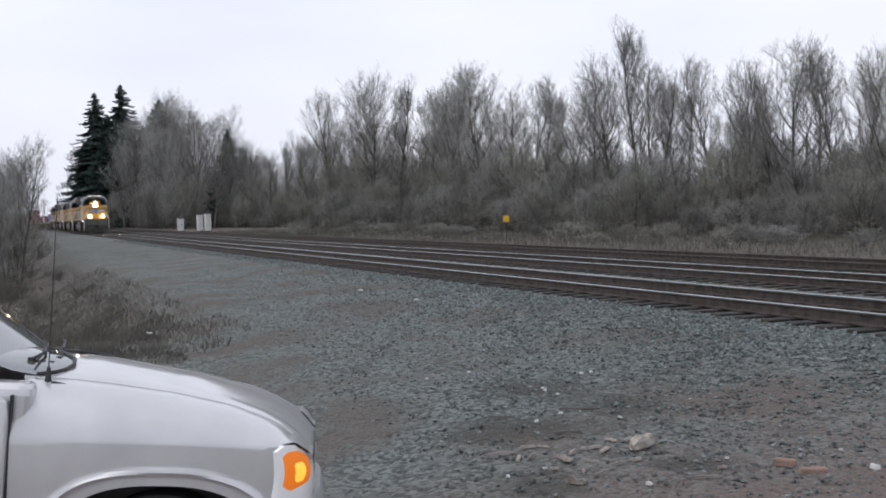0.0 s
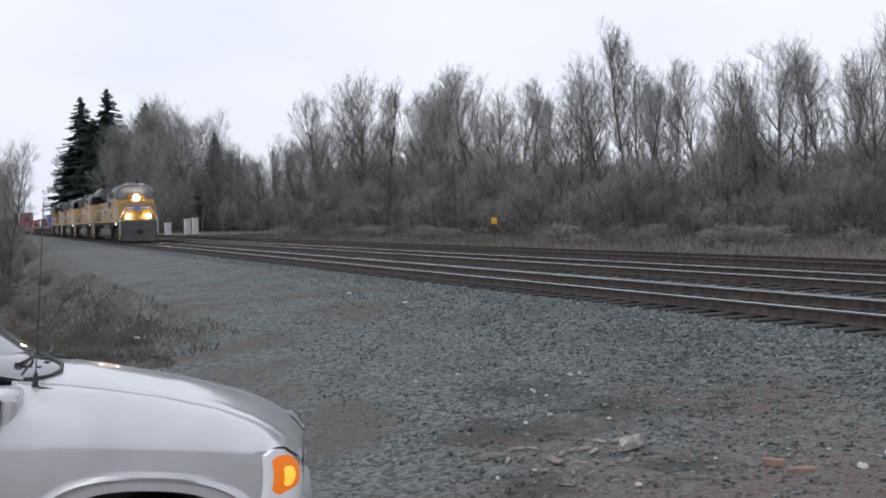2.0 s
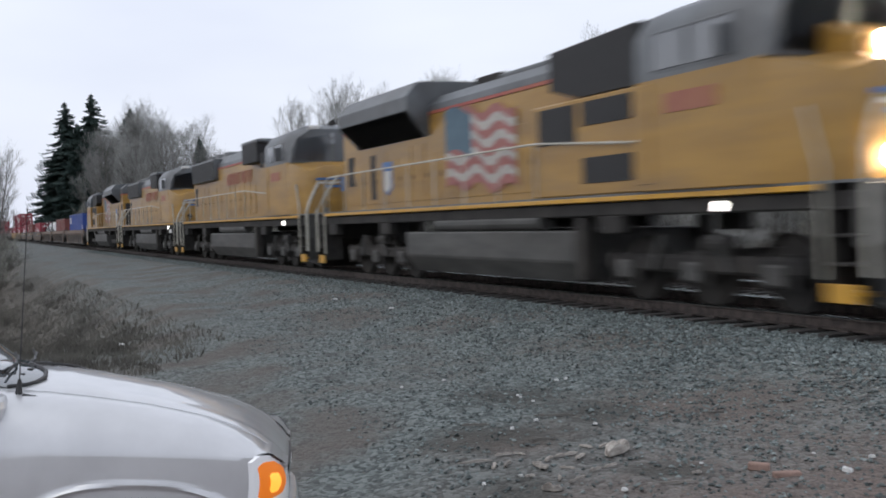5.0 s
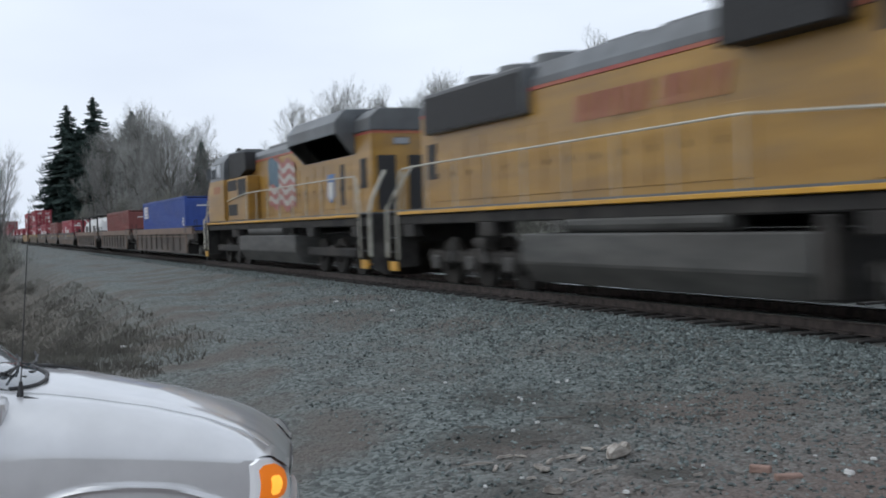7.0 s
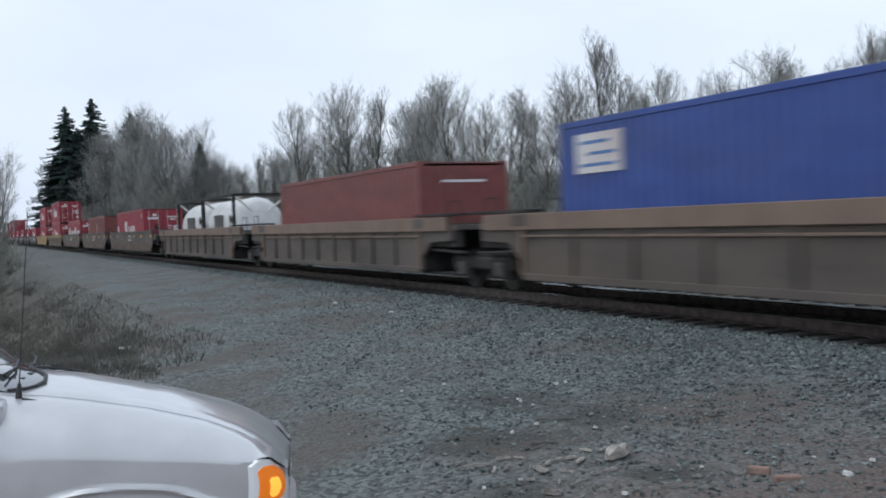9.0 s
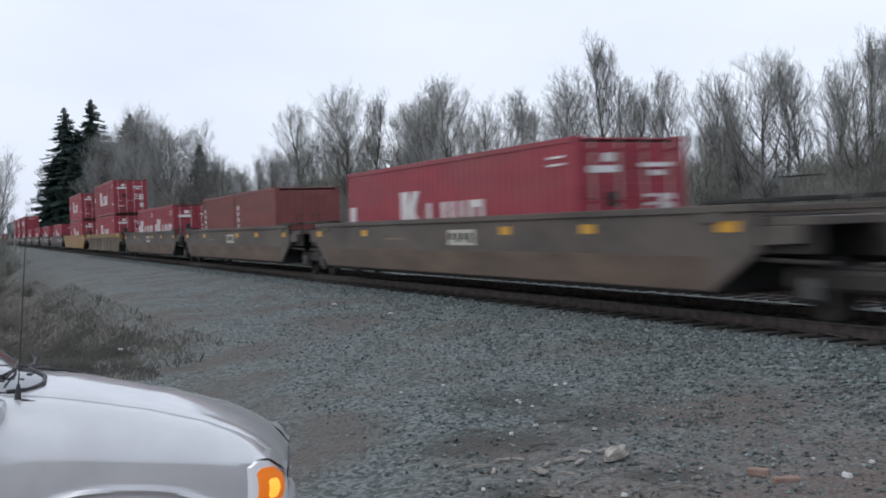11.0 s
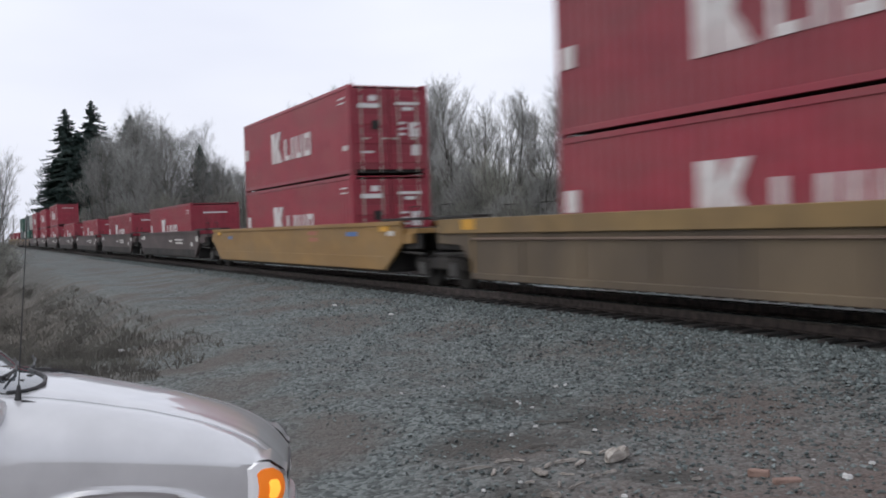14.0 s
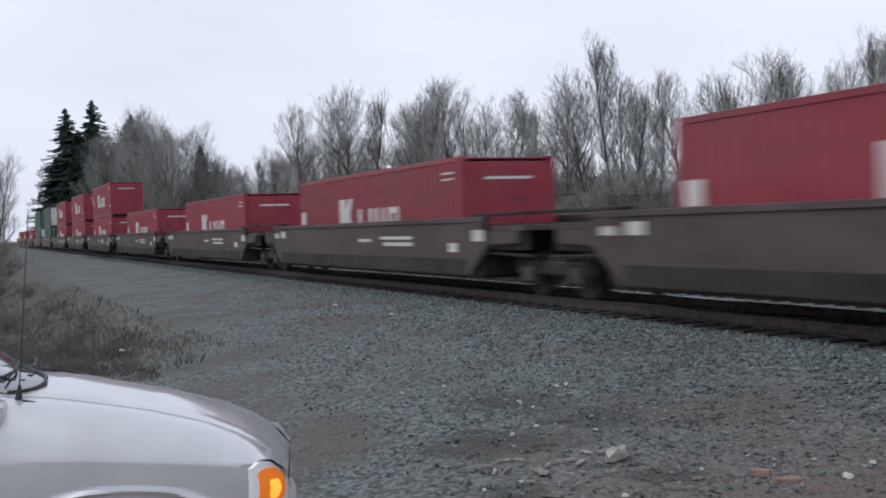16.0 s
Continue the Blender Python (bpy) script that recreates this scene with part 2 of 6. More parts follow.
        wet.inputs["From Min"].default_value, wet.inputs["From Max"].default_value = 1.85, 1.15
        wet.inputs["To Max"].default_value = 0.75
        l.new(rag.outputs["Value"], wet.inputs["Value"])
        col = mix(wet.outputs["Result"], col, (0.046, 0.046, 0.040))
    # woodland floor and dry grass away from the gravel
    gx = n.new("ShaderNodeMapRange")
    gx.inputs["From Min"].default_value, gx.inputs["From Max"].default_value = 22.5, 24.5
    l.new(sep.outputs["Y"], gx.inputs["Value"])
    litter = ramp(tex("ShaderNodeTexNoise", 2.5, 6.0).outputs["Fac"], 0.3, (0.066, 0.058, 0.048), 0.7, (0.135, 0.119, 0.098))
    col = mix(gx.outputs["Result"], col, litter)
    gy = n.new("ShaderNodeMapRange")
    gy.inputs["From Min"].default_value, gy.inputs["From Max"].default_value = 4.8, 1.8
    l.new(sep.outputs["Y"], gy.inputs["Value"])
    gz_ = n.new("ShaderNodeMapRange")
    gz_.inputs["From Min"].default_value, gz_.inputs["From Max"].default_value = -13.0, -23.0
    l.new(sep.outputs["X"], gz_.inputs["Value"])
    both = n.new("ShaderNodeMath")
    both.operation = 'MULTIPLY'
    l.new(gy.outputs["Result"], both.inputs[0])
    l.new(gz_.outputs["Result"], both.inputs[1])
    col = mix(both.outputs["Value"], col, litter)
    l.new(col, b.inputs["Base Color"])
    b.inputs["Roughness"].default_value = 0.95
    bp = n.new("ShaderNodeBump")
    bp.inputs["Strength"].default_value, bp.inputs["Distance"].default_value = 0.9, 0.03
    l.new(pebble.outputs["Distance"], bp.inputs["Height"])
    bp.invert = True
    l.new(bp.outputs["Normal"], b.inputs["Normal"])
    return m


M_GROUND = ground_material()


def ramp01(v, a, b):
    t = np.clip((v - a) / (b - a), 0, 1)
    return t * t * (3 - 2 * t)


def ground_z(x, y):
    """Height of the ground: the lot, the ballast bed, a ditch by the brush and an added rise that backs the wood."""
    x, y = np.asarray(x, float), np.asarray(y, float)
    z = 0.19 * ramp01(y, 5.5, 8.6) - 0.022 * ramp01(y, 9.0, 9.8)
    z = z - 0.10 * ramp01(y, 21.6, 24.0)
    # added rise behind the trees, keeps sky from showing low between the trunks
    z = z + (3.2 + 0.9 * np.sin(0.11 * x) + 0.6 * np.sin(0.31 * x + 1)) * ramp01(y, 62, 92)
    z = z - 0.17 * ramp01(-x - 0.35 * (2.6 - y), 3.9, 5.6) * ramp01(-y, -4.5, -2.0)
    z = z - 1.3 * ramp01(-x, 17, 27) * ramp01(-y, -4.6, -0.5)
    z = z + 0.022 * np.sin(x * 0.9 + 0.6 * y) * np.sin(y * 0.7 - 0.4 * x) * ramp01(-y, -9.0, -7.0)
    z = z - 0.05 * ramp01(0.5 - np.abs(y - 13.3), 0, 0.5) + 0.010 * np.sin(x * 2.3 + y) * np.sin(y * 3.1) * ramp01(-y, -9.0, -7.5)
    return z


def build_ground():
    xs = np.unique(np.concatenate([np.linspace(-900, -120, 27), np.linspace(-120, -34, 44), np.linspace(-34, 4, 300), np.linspace(4, 60, 20), np.linspace(60, 700, 9)]))
    ys = np.unique(np.concatenate([np.linspace(-700, -60, 9), np.linspace(-60, -3, 24), np.linspace(-3, 11, 130), np.linspace(11, 30, 40), np.linspace(30, 110, 30), np.linspace(110, 1400, 12)]))
    gx, gy = np.meshgrid(xs, ys, indexing="ij")
    gz = ground_z(gx, gy)
    rng = np.random.default_rng(3)
    near = (gx > -34) & (gx < 4) & (gy > -3) & (gy < 9.4)
    gz = gz + near * rng.normal(0, 0.010, gx.shape)
    v = np.stack([gx.ravel(), gy.ravel(), gz.ravel()], 1)
    nx, ny = len(xs), len(ys)
    i = np.arange(nx * ny).reshape(nx, ny)
    f = np.stack([i[:-1, :-1].ravel(), i[1:, :-1].ravel(), i[1:, 1:].ravel(), i[:-1, 1:].ravel()], 1)
    g = link_mesh("ground", v.tolist(), f.tolist(), M_GROUND, smooth=True)
    tagged(g, label="grey gravel lot, ballast bed and woodland floor", category="ground", kind="structure")


def lumps(name, places, sizes, mat, label, seed, flat=0.65, parent=None):
    """Many broken stones in one mesh: each a crooked eight-faced lump."""
    rng = np.random.default_rng(seed)
    n = len(places)
    base = np.array([(1, 0, 0), (-1, 0, 0), (0, 1, 0), (0, -1, 0), (0, 0, 1), (0, 0, -1)], float)
    tri = np.array([(0, 2, 4), (2, 1, 4), (1, 3, 4), (3, 0, 4), (2, 0, 5), (1, 2, 5), (3, 1, 5), (0, 3, 5)])
    v = base[None] * rng.uniform(0.55, 1.25, (n, 6, 1)) + rng.normal(0, 0.22, (n, 6, 3))
    ang = rng.uniform(0, 2 * np.pi, n)
    c, s = np.cos(ang)[:, None], np.sin(ang)[:, None]
    v = np.stack([v[..., 0] * c - v[..., 1] * s, v[..., 0] * s + v[..., 1] * c, v[..., 2] * flat], -1)
    v = v * sizes[:, None, None] + places[:, None, :]
    f = (tri[None] + 6 * np.arange(n)[:, None, None]).reshape(-1, 3)
    ob = link_mesh(name, v.reshape(-1, 3).tolist(), f.tolist(), mat, parent)
    return tagged(ob, label=label, kind="stuff")


build_ground()
_r = np.random.default_rng(11)
# loose stones over the lot, thickest towards the ballast
_x = -np.abs(_r.gamma(1.6, 6.0, 60000)) - 3.6
_y = _r.uniform(1.6, 9.9, 60000)
_ok = (_x > -42) & (_r.random(60000) < (0.30 + 0.70 * np.clip((_y - 4.2) / 3.0, 0, 1)) * (0.45 + 0.55 * np.sin(_x * 0.8 + 1.3 * _y) ** 2)) & (_y > 2.2 + 0.10 * -_x)
_x, _y = _x[_ok], _y[_ok]
_s = _r.uniform(0.010, 0.026, len(_x)) * (1 + 0.5 * np.clip((_y - 6.5) / 2, 0, 1))
lumps("gravel", np.stack([_x, _y, ground_z(_x, _y) + 0.2 * _s], 1), _s, M_BALLAST, "loose grey gravel stones on the lot", 5)
_x = _r.uniform(-90, 6, 16000)
_y = np.where(_r.random(16000) < 0.45, _r.uniform(8.6, 10.12, 16000), _r.uniform(10.4, 21.5, 16000))
_s = _r.uniform(0.020, 0.045, 16000)
lumps("ballast", np.stack([_x, _y, ground_z(_x, _y) + 0.2 * _s], 1), _s, M_BALLAST, "crushed stone ballast between the ties", 6)


# ---- railway tracks ----
def rail_outline(y):
    z = RAIL
    half = [(0.036, z - 0.023), (0.036, z - 0.040), (0.010, z - 0.052), (0.010, z - 0.150), (0.070, z - 0.165), (0.070, z - 0.180)]
    return [(y + a, b) for a, b in half] + [(y - a, b) for a, b in half[::-1]]


def build_track(y, near):
    t = tagged(new("railway_track"), label="railway track with worn steel rails on wooden ties", category="railway track", group="parallel tracks")
    t.location = (0, 0, 0)
    for s in (-1, 1):
        yr = y + s * GAUGE / 2
        r = part("rail", lengthwise(rail_outline(yr), -420, 70), M_RUST, t, "rusty steel rail")
        crown = [(yr + 0.036 * math.sin(radians(a)) / math.sin(radians(62)), RAIL - 0.012 + 0.012 * (math.cos(radians(a)) - math.cos(radians(62))) / (1 - math.cos(radians(62)))) for a in range(-62, 63, 12)]
        part("running_surface", lengthwise([(yr + 0.034, RAIL - 0.024)] + crown[::-1] + [(yr - 0.034, RAIL - 0.024)], -420, 70), M_STEEL if y < 19 else M_RUST, r, "bright worn rail head" if y < 19 else "dull rusted rail head", smooth=True)
    bm = box(-0.11, 0.11, -1.30, 1.30, -0.18, 0.0, 0.012)
    me = bpy.data.meshes.new("tie")
    bm.to_mesh(me)
    bm.free()
    me.materials.append(M_TIE)
    rng = random.Random(int(y * 10))
    top = RAIL - 0.182
    last = -60 if near else -62
    far = bmesh.new()
    x = 8.0
    while x > -170:
        w = rng.uniform(-0.05, 0.05)
        if x > last:
            o = new("tie", me)
            o.parent = t
            o.matrix_basis = pose(x + rng.uniform(-0.02, 0.02), y + w, top, 0, 0, rng.uniform(-1.2, 1.2))
        else:
            box(x - 0.11, x + 0.11, y - 1.3 + w, y + 1.3 + w, top - 0.18, top, 0, far)
        x -= 0.53
    tagged(part("far_tie", far, M_TIE, t), kind="stuff")
    # tie plates and spikes beside the rails
    pl = bmesh.new()
    x = 8.0
    while x > -45:
        for s in (-1, 1):
            box(x - 0.09, x + 0.09, y + s * GAUGE / 2 - 0.15, y + s * GAUGE / 2 + 0.15, top, top + 0.018, 0, pl)
        x -= 0.53
    tagged(part("tie_plate", pl, M_RUST, t), kind="stuff")


build_track(TRACK[0], True)
build_track(TRACK[1], True)
build_track(TRACK[2], False)


# ---- debris on the lot ----
def place_on_ground(ob, x, y, rx=0, ry=0, rz=0, up=0.0):
    ob.matrix_world = pose(x, y, float(ground_z(x, y)) + up, rx, ry, rz)
    return ob


def splinter(length, width, thick, seed):
    """A broken piece of timber with ragged ends."""
    rng = random.Random(seed)
    n = 7
    bm = bmesh.new()
    rows = []
    for i in range(n):
        x = length * (i / (n - 1) - 0.5)
        w = width * (0.5 + 0.12 * rng.uniform(-1, 1)) * (0.35 if i in (0, n - 1) else 1)
        h = thick * (1 + 0.25 * rng.uniform(-1, 1)) * (0.5 if i in (0, n - 1) else 1)
        o = 0.12 * width * rng.uniform(-1, 1)
        rows.append([bm.verts.new((x + rng.uniform(-1, 1) * 0.03 * length, o + a * w, b * h)) for a, b in ((-1, 0), (-0.8, 1), (0.1, 1.12), (0.85, 0.9), (1, 0))])
    for a, b in zip(rows, rows[1:]):
        for j in range(5):
            bm.faces.new((a[j], a[(j + 1) % 5], b[(j + 1) % 5], b[j]))
    bm.faces.new(rows[0][::-1])
    bm.faces.new(rows[-1])
    return bm


def debris(name, bm, mat, label, category, group, x, y, rz, up=0.0, ry=0):
    o = part(name, bm, mat)
    tagged(o, label=label, category=category, group=group)
    place_on_ground(o, x, y, 0, ry, rz, up + 0.012)


# splintered timbers, in the order of their size
debris('timber_piece', splinter(0.33, 0.098, 0.070, 0), M_WOOD, 'splintered grey weathered timber piece lying on the gravel', 'wood debris', 'timber pieces', -6.607, 4.475, 116)
debris('timber_piece', splinter(0.22, 0.065, 0.021, 1), M_WOOD, 'splintered grey weathered timber piece lying on the gravel', 'wood debris', 'timber pieces', -6.732, 3.848, -0)
debris('timber_piece', splinter(0.15, 0.033, 0.016, 2), M_WOOD, 'splintered grey weathered timber piece lying on the gravel', 'wood debris', 'timber pieces', -6.827, 3.981, 131)
debris('timber_piece', splinter(0.22, 0.039, 0.019, 3), M_WOOD, 'splintered grey weathered timber piece lying on the gravel', 'wood debris', 'timber pieces', -6.818, 4.129, 94)
debris('timber_piece', splinter(0.20, 0.030, 0.014, 4), M_WOOD, 'splintered grey weathered timber piece lying on the gravel', 'wood debris', 'timber pieces', -6.696, 4.185, 126)
debris('timber_piece', splinter(0.20, 0.028, 0.016, 5), M_WOOD, 'splintered grey weathered timber piece lying on the gravel', 'wood debris', 'timber pieces', -6.991, 3.594, 149)
debris('timber_piece', splinter(0.18, 0.027, 0.018, 6), M_WOOD, 'splintered grey weathered timber piece lying on the gravel', 'wood debris', 'timber pieces', -6.953, 3.690, 134)
debris('timber_piece', splinter(0.15, 0.058, 0.039, 7), M_WOOD, 'splintered grey weathered timber piece lying on the gravel', 'wood debris', 'timber pieces', -6.159, 3.610, 36)
debris('timber_piece', splinter(0.14, 0.023, 0.017, 8), M_WOOD, 'splintered grey weathered timber piece lying on the gravel', 'wood debris', 'timber pieces', -6.331, 3.777, 147)
debris('timber_piece', splinter(0.24, 0.028, 0.018, 9), M_WOOD, 'splintered grey weathered timber piece lying on the gravel', 'wood debris', 'timber pieces', -6.207, 3.857, 112)
debris('timber_piece', splinter(0.28, 0.027, 0.016, 10), M_WOOD, 'splintered grey weathered timber piece lying on the gravel', 'wood debris', 'timber pieces', -7.190, 3.533, 80)
debris('timber_piece', splinter(0.12, 0.027, 0.018, 11), M_WOOD, 'splintered grey weathered timber piece lying on the gravel', 'wood debris', 'timber pieces', -6.309, 4.067, 109)
debris('timber_piece', splinter(0.26, 0.018, 0.013, 12), M_WOOD, 'splintered grey weathered timber piece lying on the gravel', 'wood debris', 'timber pieces', -5.651, 4.299, 73)
debris('timber_piece', splinter(0.13, 0.030, 0.015, 13), M_WOOD, 'splintered grey weathered timber piece lying on the gravel', 'wood debris', 'timber pieces', -6.923, 4.381, 22)
debris('timber_piece', splinter(0.08, 0.023, 0.015, 14), M_WOOD, 'splintered grey weathered timber piece lying on the gravel', 'wood debris', 'timber pieces', -6.563, 3.666, 90)
debris('timber_piece', splinter(0.16, 0.021, 0.015, 15), M_WOOD, 'splintered grey weathered timber piece lying on the gravel', 'wood debris', 'timber pieces', -7.203, 3.789, 90)
debris('timber_piece', splinter(0.12, 0.023, 0.014, 16), M_WOOD, 'splintered grey weathered timber piece lying on the gravel', 'wood debris', 'timber pieces', -6.514, 3.955, 45)
debris('timber_piece', splinter(0.12, 0.028, 0.015, 17), M_WOOD, 'splintered grey weathered timber piece lying on the gravel', 'wood debris', 'timber pieces', -6.311, 4.203, 100)
debris('timber_piece', splinter(0.08, 0.028, 0.016, 18), M_WOOD, 'splintered grey weathered timber piece lying on the gravel', 'wood debris', 'timber pieces', -5.798, 4.574, 85)
debris('timber_piece', splinter(0.12, 0.020, 0.012, 19), M_WOOD, 'splintered grey weathered timber piece lying on the gravel', 'wood debris', 'timber pieces', -7.136, 3.893, 30)
debris('timber_piece', splinter(0.14, 0.027, 0.018, 20), M_WOOD, 'splintered grey weathered timber piece lying on the gravel', 'wood debris', 'timber pieces', -6.849, 4.494, 122)
debris('dead_branch', splinter(0.36, 0.022, 0.018, 165), M_BARK, 'thin dark dead branch lying on the gravel', 'wood debris', 'dead branches', -8.153, 4.833, 61)
debris('dead_branch', splinter(0.24, 0.022, 0.018, 125), M_BARK, 'thin dark dead branch lying on the gravel', 'wood debris', 'dead branches', -8.245, 4.061, 60)
debris('dead_branch', splinter(0.17, 0.022, 0.018, 100), M_BARK, 'thin dark dead branch lying on the gravel', 'wood debris', 'dead branches', -7.381, 6.068, 75)
debris('dead_branch', splinter(0.23, 0.022, 0.018, 130), M_BARK, 'thin dark dead branch lying on the gravel', 'wood debris', 'dead branches', -7.379, 4.249, 73)
debris('brick', box(-0.075, 0.075, -0.030, 0.030, -0.02, 0.040, 0.012, seg=2), M_BRICK, 'worn reddish broken brick half sunk in the gravel', 'brick', 'broken bricks', -5.658, 5.011, 37)
debris('brick', box(-0.095, 0.095, -0.034, 0.034, -0.02, 0.030, 0.012, seg=2), M_BRICK, 'worn reddish broken brick half sunk in the gravel', 'brick', 'broken bricks', -5.395, 5.022, 69)
debris('pale_scrap', splinter(0.073, 0.044, 0.026, 500), M_PALE, 'pale scrap of litter on the gravel', 'litter', 'pale scraps', -5.261, 5.442, 0)
debris('pale_scrap', splinter(0.049, 0.029, 0.017, 501), M_PALE, 'pale scrap of litter on the gravel', 'litter', 'pale scraps', -5.469, 5.898, 37)
debris('pale_scrap', splinter(0.045, 0.027, 0.016, 502), M_PALE, 'pale scrap of litter on the gravel', 'litter', 'pale scraps', -8.086, 4.597, 74)
debris('pale_scrap', splinter(0.049, 0.029, 0.017, 503), M_PALE, 'pale scrap of litter on the gravel', 'litter', 'pale scraps', -7.906, 4.251, 111)
debris('pale_scrap', splinter(0.044, 0.026, 0.015, 504), M_PALE, 'pale scrap of litter on the gravel', 'litter', 'pale scraps', -9.098, 4.999, 148)
debris('pale_scrap', splinter(0.038, 0.023, 0.013, 505), M_PALE, 'pale scrap of litter on the gravel', 'litter', 'pale scraps', -9.207, 5.030, 5)
debris('pale_scrap', splinter(0.037, 0.022, 0.013, 506), M_PALE, 'pale scrap of litter on the gravel', 'litter', 'pale scraps', -8.845, 4.999, 42)
debris('pale_scrap', splinter(0.055, 0.033, 0.019, 507), M_PALE, 'pale scrap of litter on the gravel', 'litter', 'pale scraps', -9.788, 5.836, 79)
debris('pale_scrap', splinter(0.049, 0.029, 0.017, 508), M_PALE, 'pale scrap of litter on the gravel', 'litter', 'pale scraps', -9.776, 5.949, 116)
debris('pale_scrap', splinter(0.045, 0.027, 0.016, 509), M_PALE, 'pale scrap of litter on the gravel', 'litter', 'pale scraps', -6.646, 3.329, 153)
debris('pale_scrap', splinter(0.051, 0.030, 0.018, 510), M_PALE, 'pale scrap of litter on the gravel', 'litter', 'pale scraps', -5.733, 3.925, 10)
debris('pale_scrap', splinter(0.044, 0.026, 0.015, 511), M_PALE, 'pale scrap of litter on the gravel', 'litter', 'pale scraps', -7.616, 4.923, 47)
debris('pale_scrap', splinter(0.034, 0.021, 0.012, 512), M_PALE, 'pale scrap of litter on the gravel', 'litter', 'pale scraps', -5.764, 5.626, 84)
debris('pale_scrap', splinter(0.033, 0.020, 0.011, 513), M_PALE, 'pale scrap of litter on the gravel', 'litter', 'pale scraps', -5.993, 4.773, 121)
debris('pale_scrap', splinter(0.049, 0.029, 0.017, 514), M_PALE, 'pale scrap of litter on the gravel', 'litter', 'pale scraps', -10.599, 4.325, 158)
debris('pale_scrap', splinter(0.050, 0.030, 0.018, 515), M_PALE, 'pale scrap of litter on the gravel', 'litter', 'pale scraps', -10.717, 4.897, 15)
debris('pale_scrap', splinter(0.037, 0.022, 0.013, 516), M_PALE, 'pale scrap of litter on the gravel', 'litter', 'pale scraps', -6.624, 3.622, 52)
debris('pale_scrap', splinter(0.030, 0.018, 0.011, 517), M_PALE, 'pale scrap of litter on the gravel', 'litter', 'pale scraps', -7.945, 5.913, 89)
debris('pale_scrap', splinter(0.120, 0.060, 0.030, 220), M_PALE, 'pale scrap of litter on the gravel', 'litter', 'pale scraps', -22.058, 7.444, 60)
debris('pale_scrap', splinter(0.100, 0.050, 0.025, 187), M_PALE, 'pale scrap of litter on the gravel', 'litter', 'pale scraps', -18.786, 7.498, 60)
debris('pale_scrap', splinter(0.240, 0.120, 0.060, 198), M_PALE, 'pale scrap of litter on the gravel', 'litter', 'pale scraps', -19.840, 1.590, 60)
debris('pale_scrap', splinter(0.200, 0.100, 0.050, 193), M_PALE, 'pale scrap of litter on the gravel', 'litter', 'pale scraps', -19.384, 1.317, 60)
debris('pale_scrap', splinter(0.160, 0.080, 0.040, 191), M_PALE, 'pale scrap of litter on the gravel', 'litter', 'pale scraps', -19.122, 2.436, 60)


# ---- lineside equipment ----
def cabinet(x, y, w, d, h):
    c = empty("signal_cabinet", "white metal railway signal cabinet beside the tracks", "cabinet", "signal cabinets", pose(x, y, float(ground_z(x, y)), 0, 0, 8))
    part("plinth", box(-w / 2 - 0.05, w / 2 + 0.05, -d / 2 - 0.05, d / 2 + 0.05, 0, 0.15, 0.01), M_BALLAST, c, "concrete plinth")
    part("body", box(-w / 2, w / 2, -d / 2, d / 2, 0.15, h, 0.02), M_CAB, c)
    part("roof", box(-w / 2 - 0.06, w / 2 + 0.06, -d / 2 - 0.06, d / 2 + 0.06, h, h + 0.08, 0.02), M_CAB, c)
    dr = part("door", box(w / 2, w / 2 + 0.03, -d / 2 + 0.06, d / 2 - 0.06, 0.25, h - 0.1, 0.008), M_CAB, c)
    part("handle", box(w / 2 + 0.03, w / 2 + 0.06, -0.03, 0.03, h * 0.5, h * 0.5 + 0.18, 0.006), M_RUST, dr)


cabinet(-147, 23.4, 0.9, 0.7, 1.75)
cabinet(-142, 25.2, 0.75, 0.7, 2.2)
cabinet(-139.5, 25.8, 0.75, 0.7, 2.3)


def marker_sign(x, y):
    s = empty("marker_sign", "small yellow marker sign on a thin steel post", "sign", "", pose(x, y, float(ground_z(x, y)), 0, 0, -27))
    part("post", cyl((0, 0, -0.2), (0, 0, 1.50), 0.03, seg=8), M_RUST, s, "thin rusty steel post")
    part("plate", box(0.03, 0.045, -0.16, 0.16, 1.18, 1.52, 0.01), M_SIGNY, s, "yellow square plate")


marker_sign(-49.4, 25.0)


def line_pole(x, y, h):
    p = empty("utility_pole", "thin dark utility pole far along the line", "pole", "", pose(x, y, 0))
    part("shaft", cyl((0, 0, -0.5), (0, 0, h), 0.16, 0.11, seg=8), M_BARK, p)
    part("crossarm", box(-0.06, 0.06, -1.0, 1.0, h - 0.8, h - 0.65, 0.01), M_BARK, p)


line_pole(-290, 8.6, 11.5)


# ---- trees and brush ----
def prisms(segs, sides=3):
    """Tapered bars for the segments (p0, p1, r0, r1), as points and faces."""
    s = np.asarray(segs, float)
    p0, p1, r0, r1 = s[:, 0:3], s[:, 3:6], s[:, 6], s[:, 7]
    d = p1 - p0
    d = d / (np.linalg.norm(d, axis=1, keepdims=True) + 1e-9)
    ref = np.where(np.abs(d[:, 2:3]) > 0.9, np.array([[1.0, 0, 0]]), np.array([[0, 0, 1.0]]))
    u = np.cross(d, ref)
    u /= np.linalg.norm(u, axis=1, keepdims=True)
    w = np.cross(d, u)
    ring = [np.cos(2 * np.pi * k / sides) * u + np.sin(2 * np.pi * k / sides) * w for k in range(sides)]
    v = np.stack([p0 + r0[:, None] * q for q in ring] + [p1 + r1[:, None] * q for q in ring], 1)
    f = []
    n = len(s)
    base = 2 * sides * np.arange(n)
    for k in range(sides):
        j = (k + 1) % sides
        f.append(np.stack([base + k, base + j, base + sides + j, base + sides + k], 1))
    return v.reshape(-1, 3), np.concatenate(f)


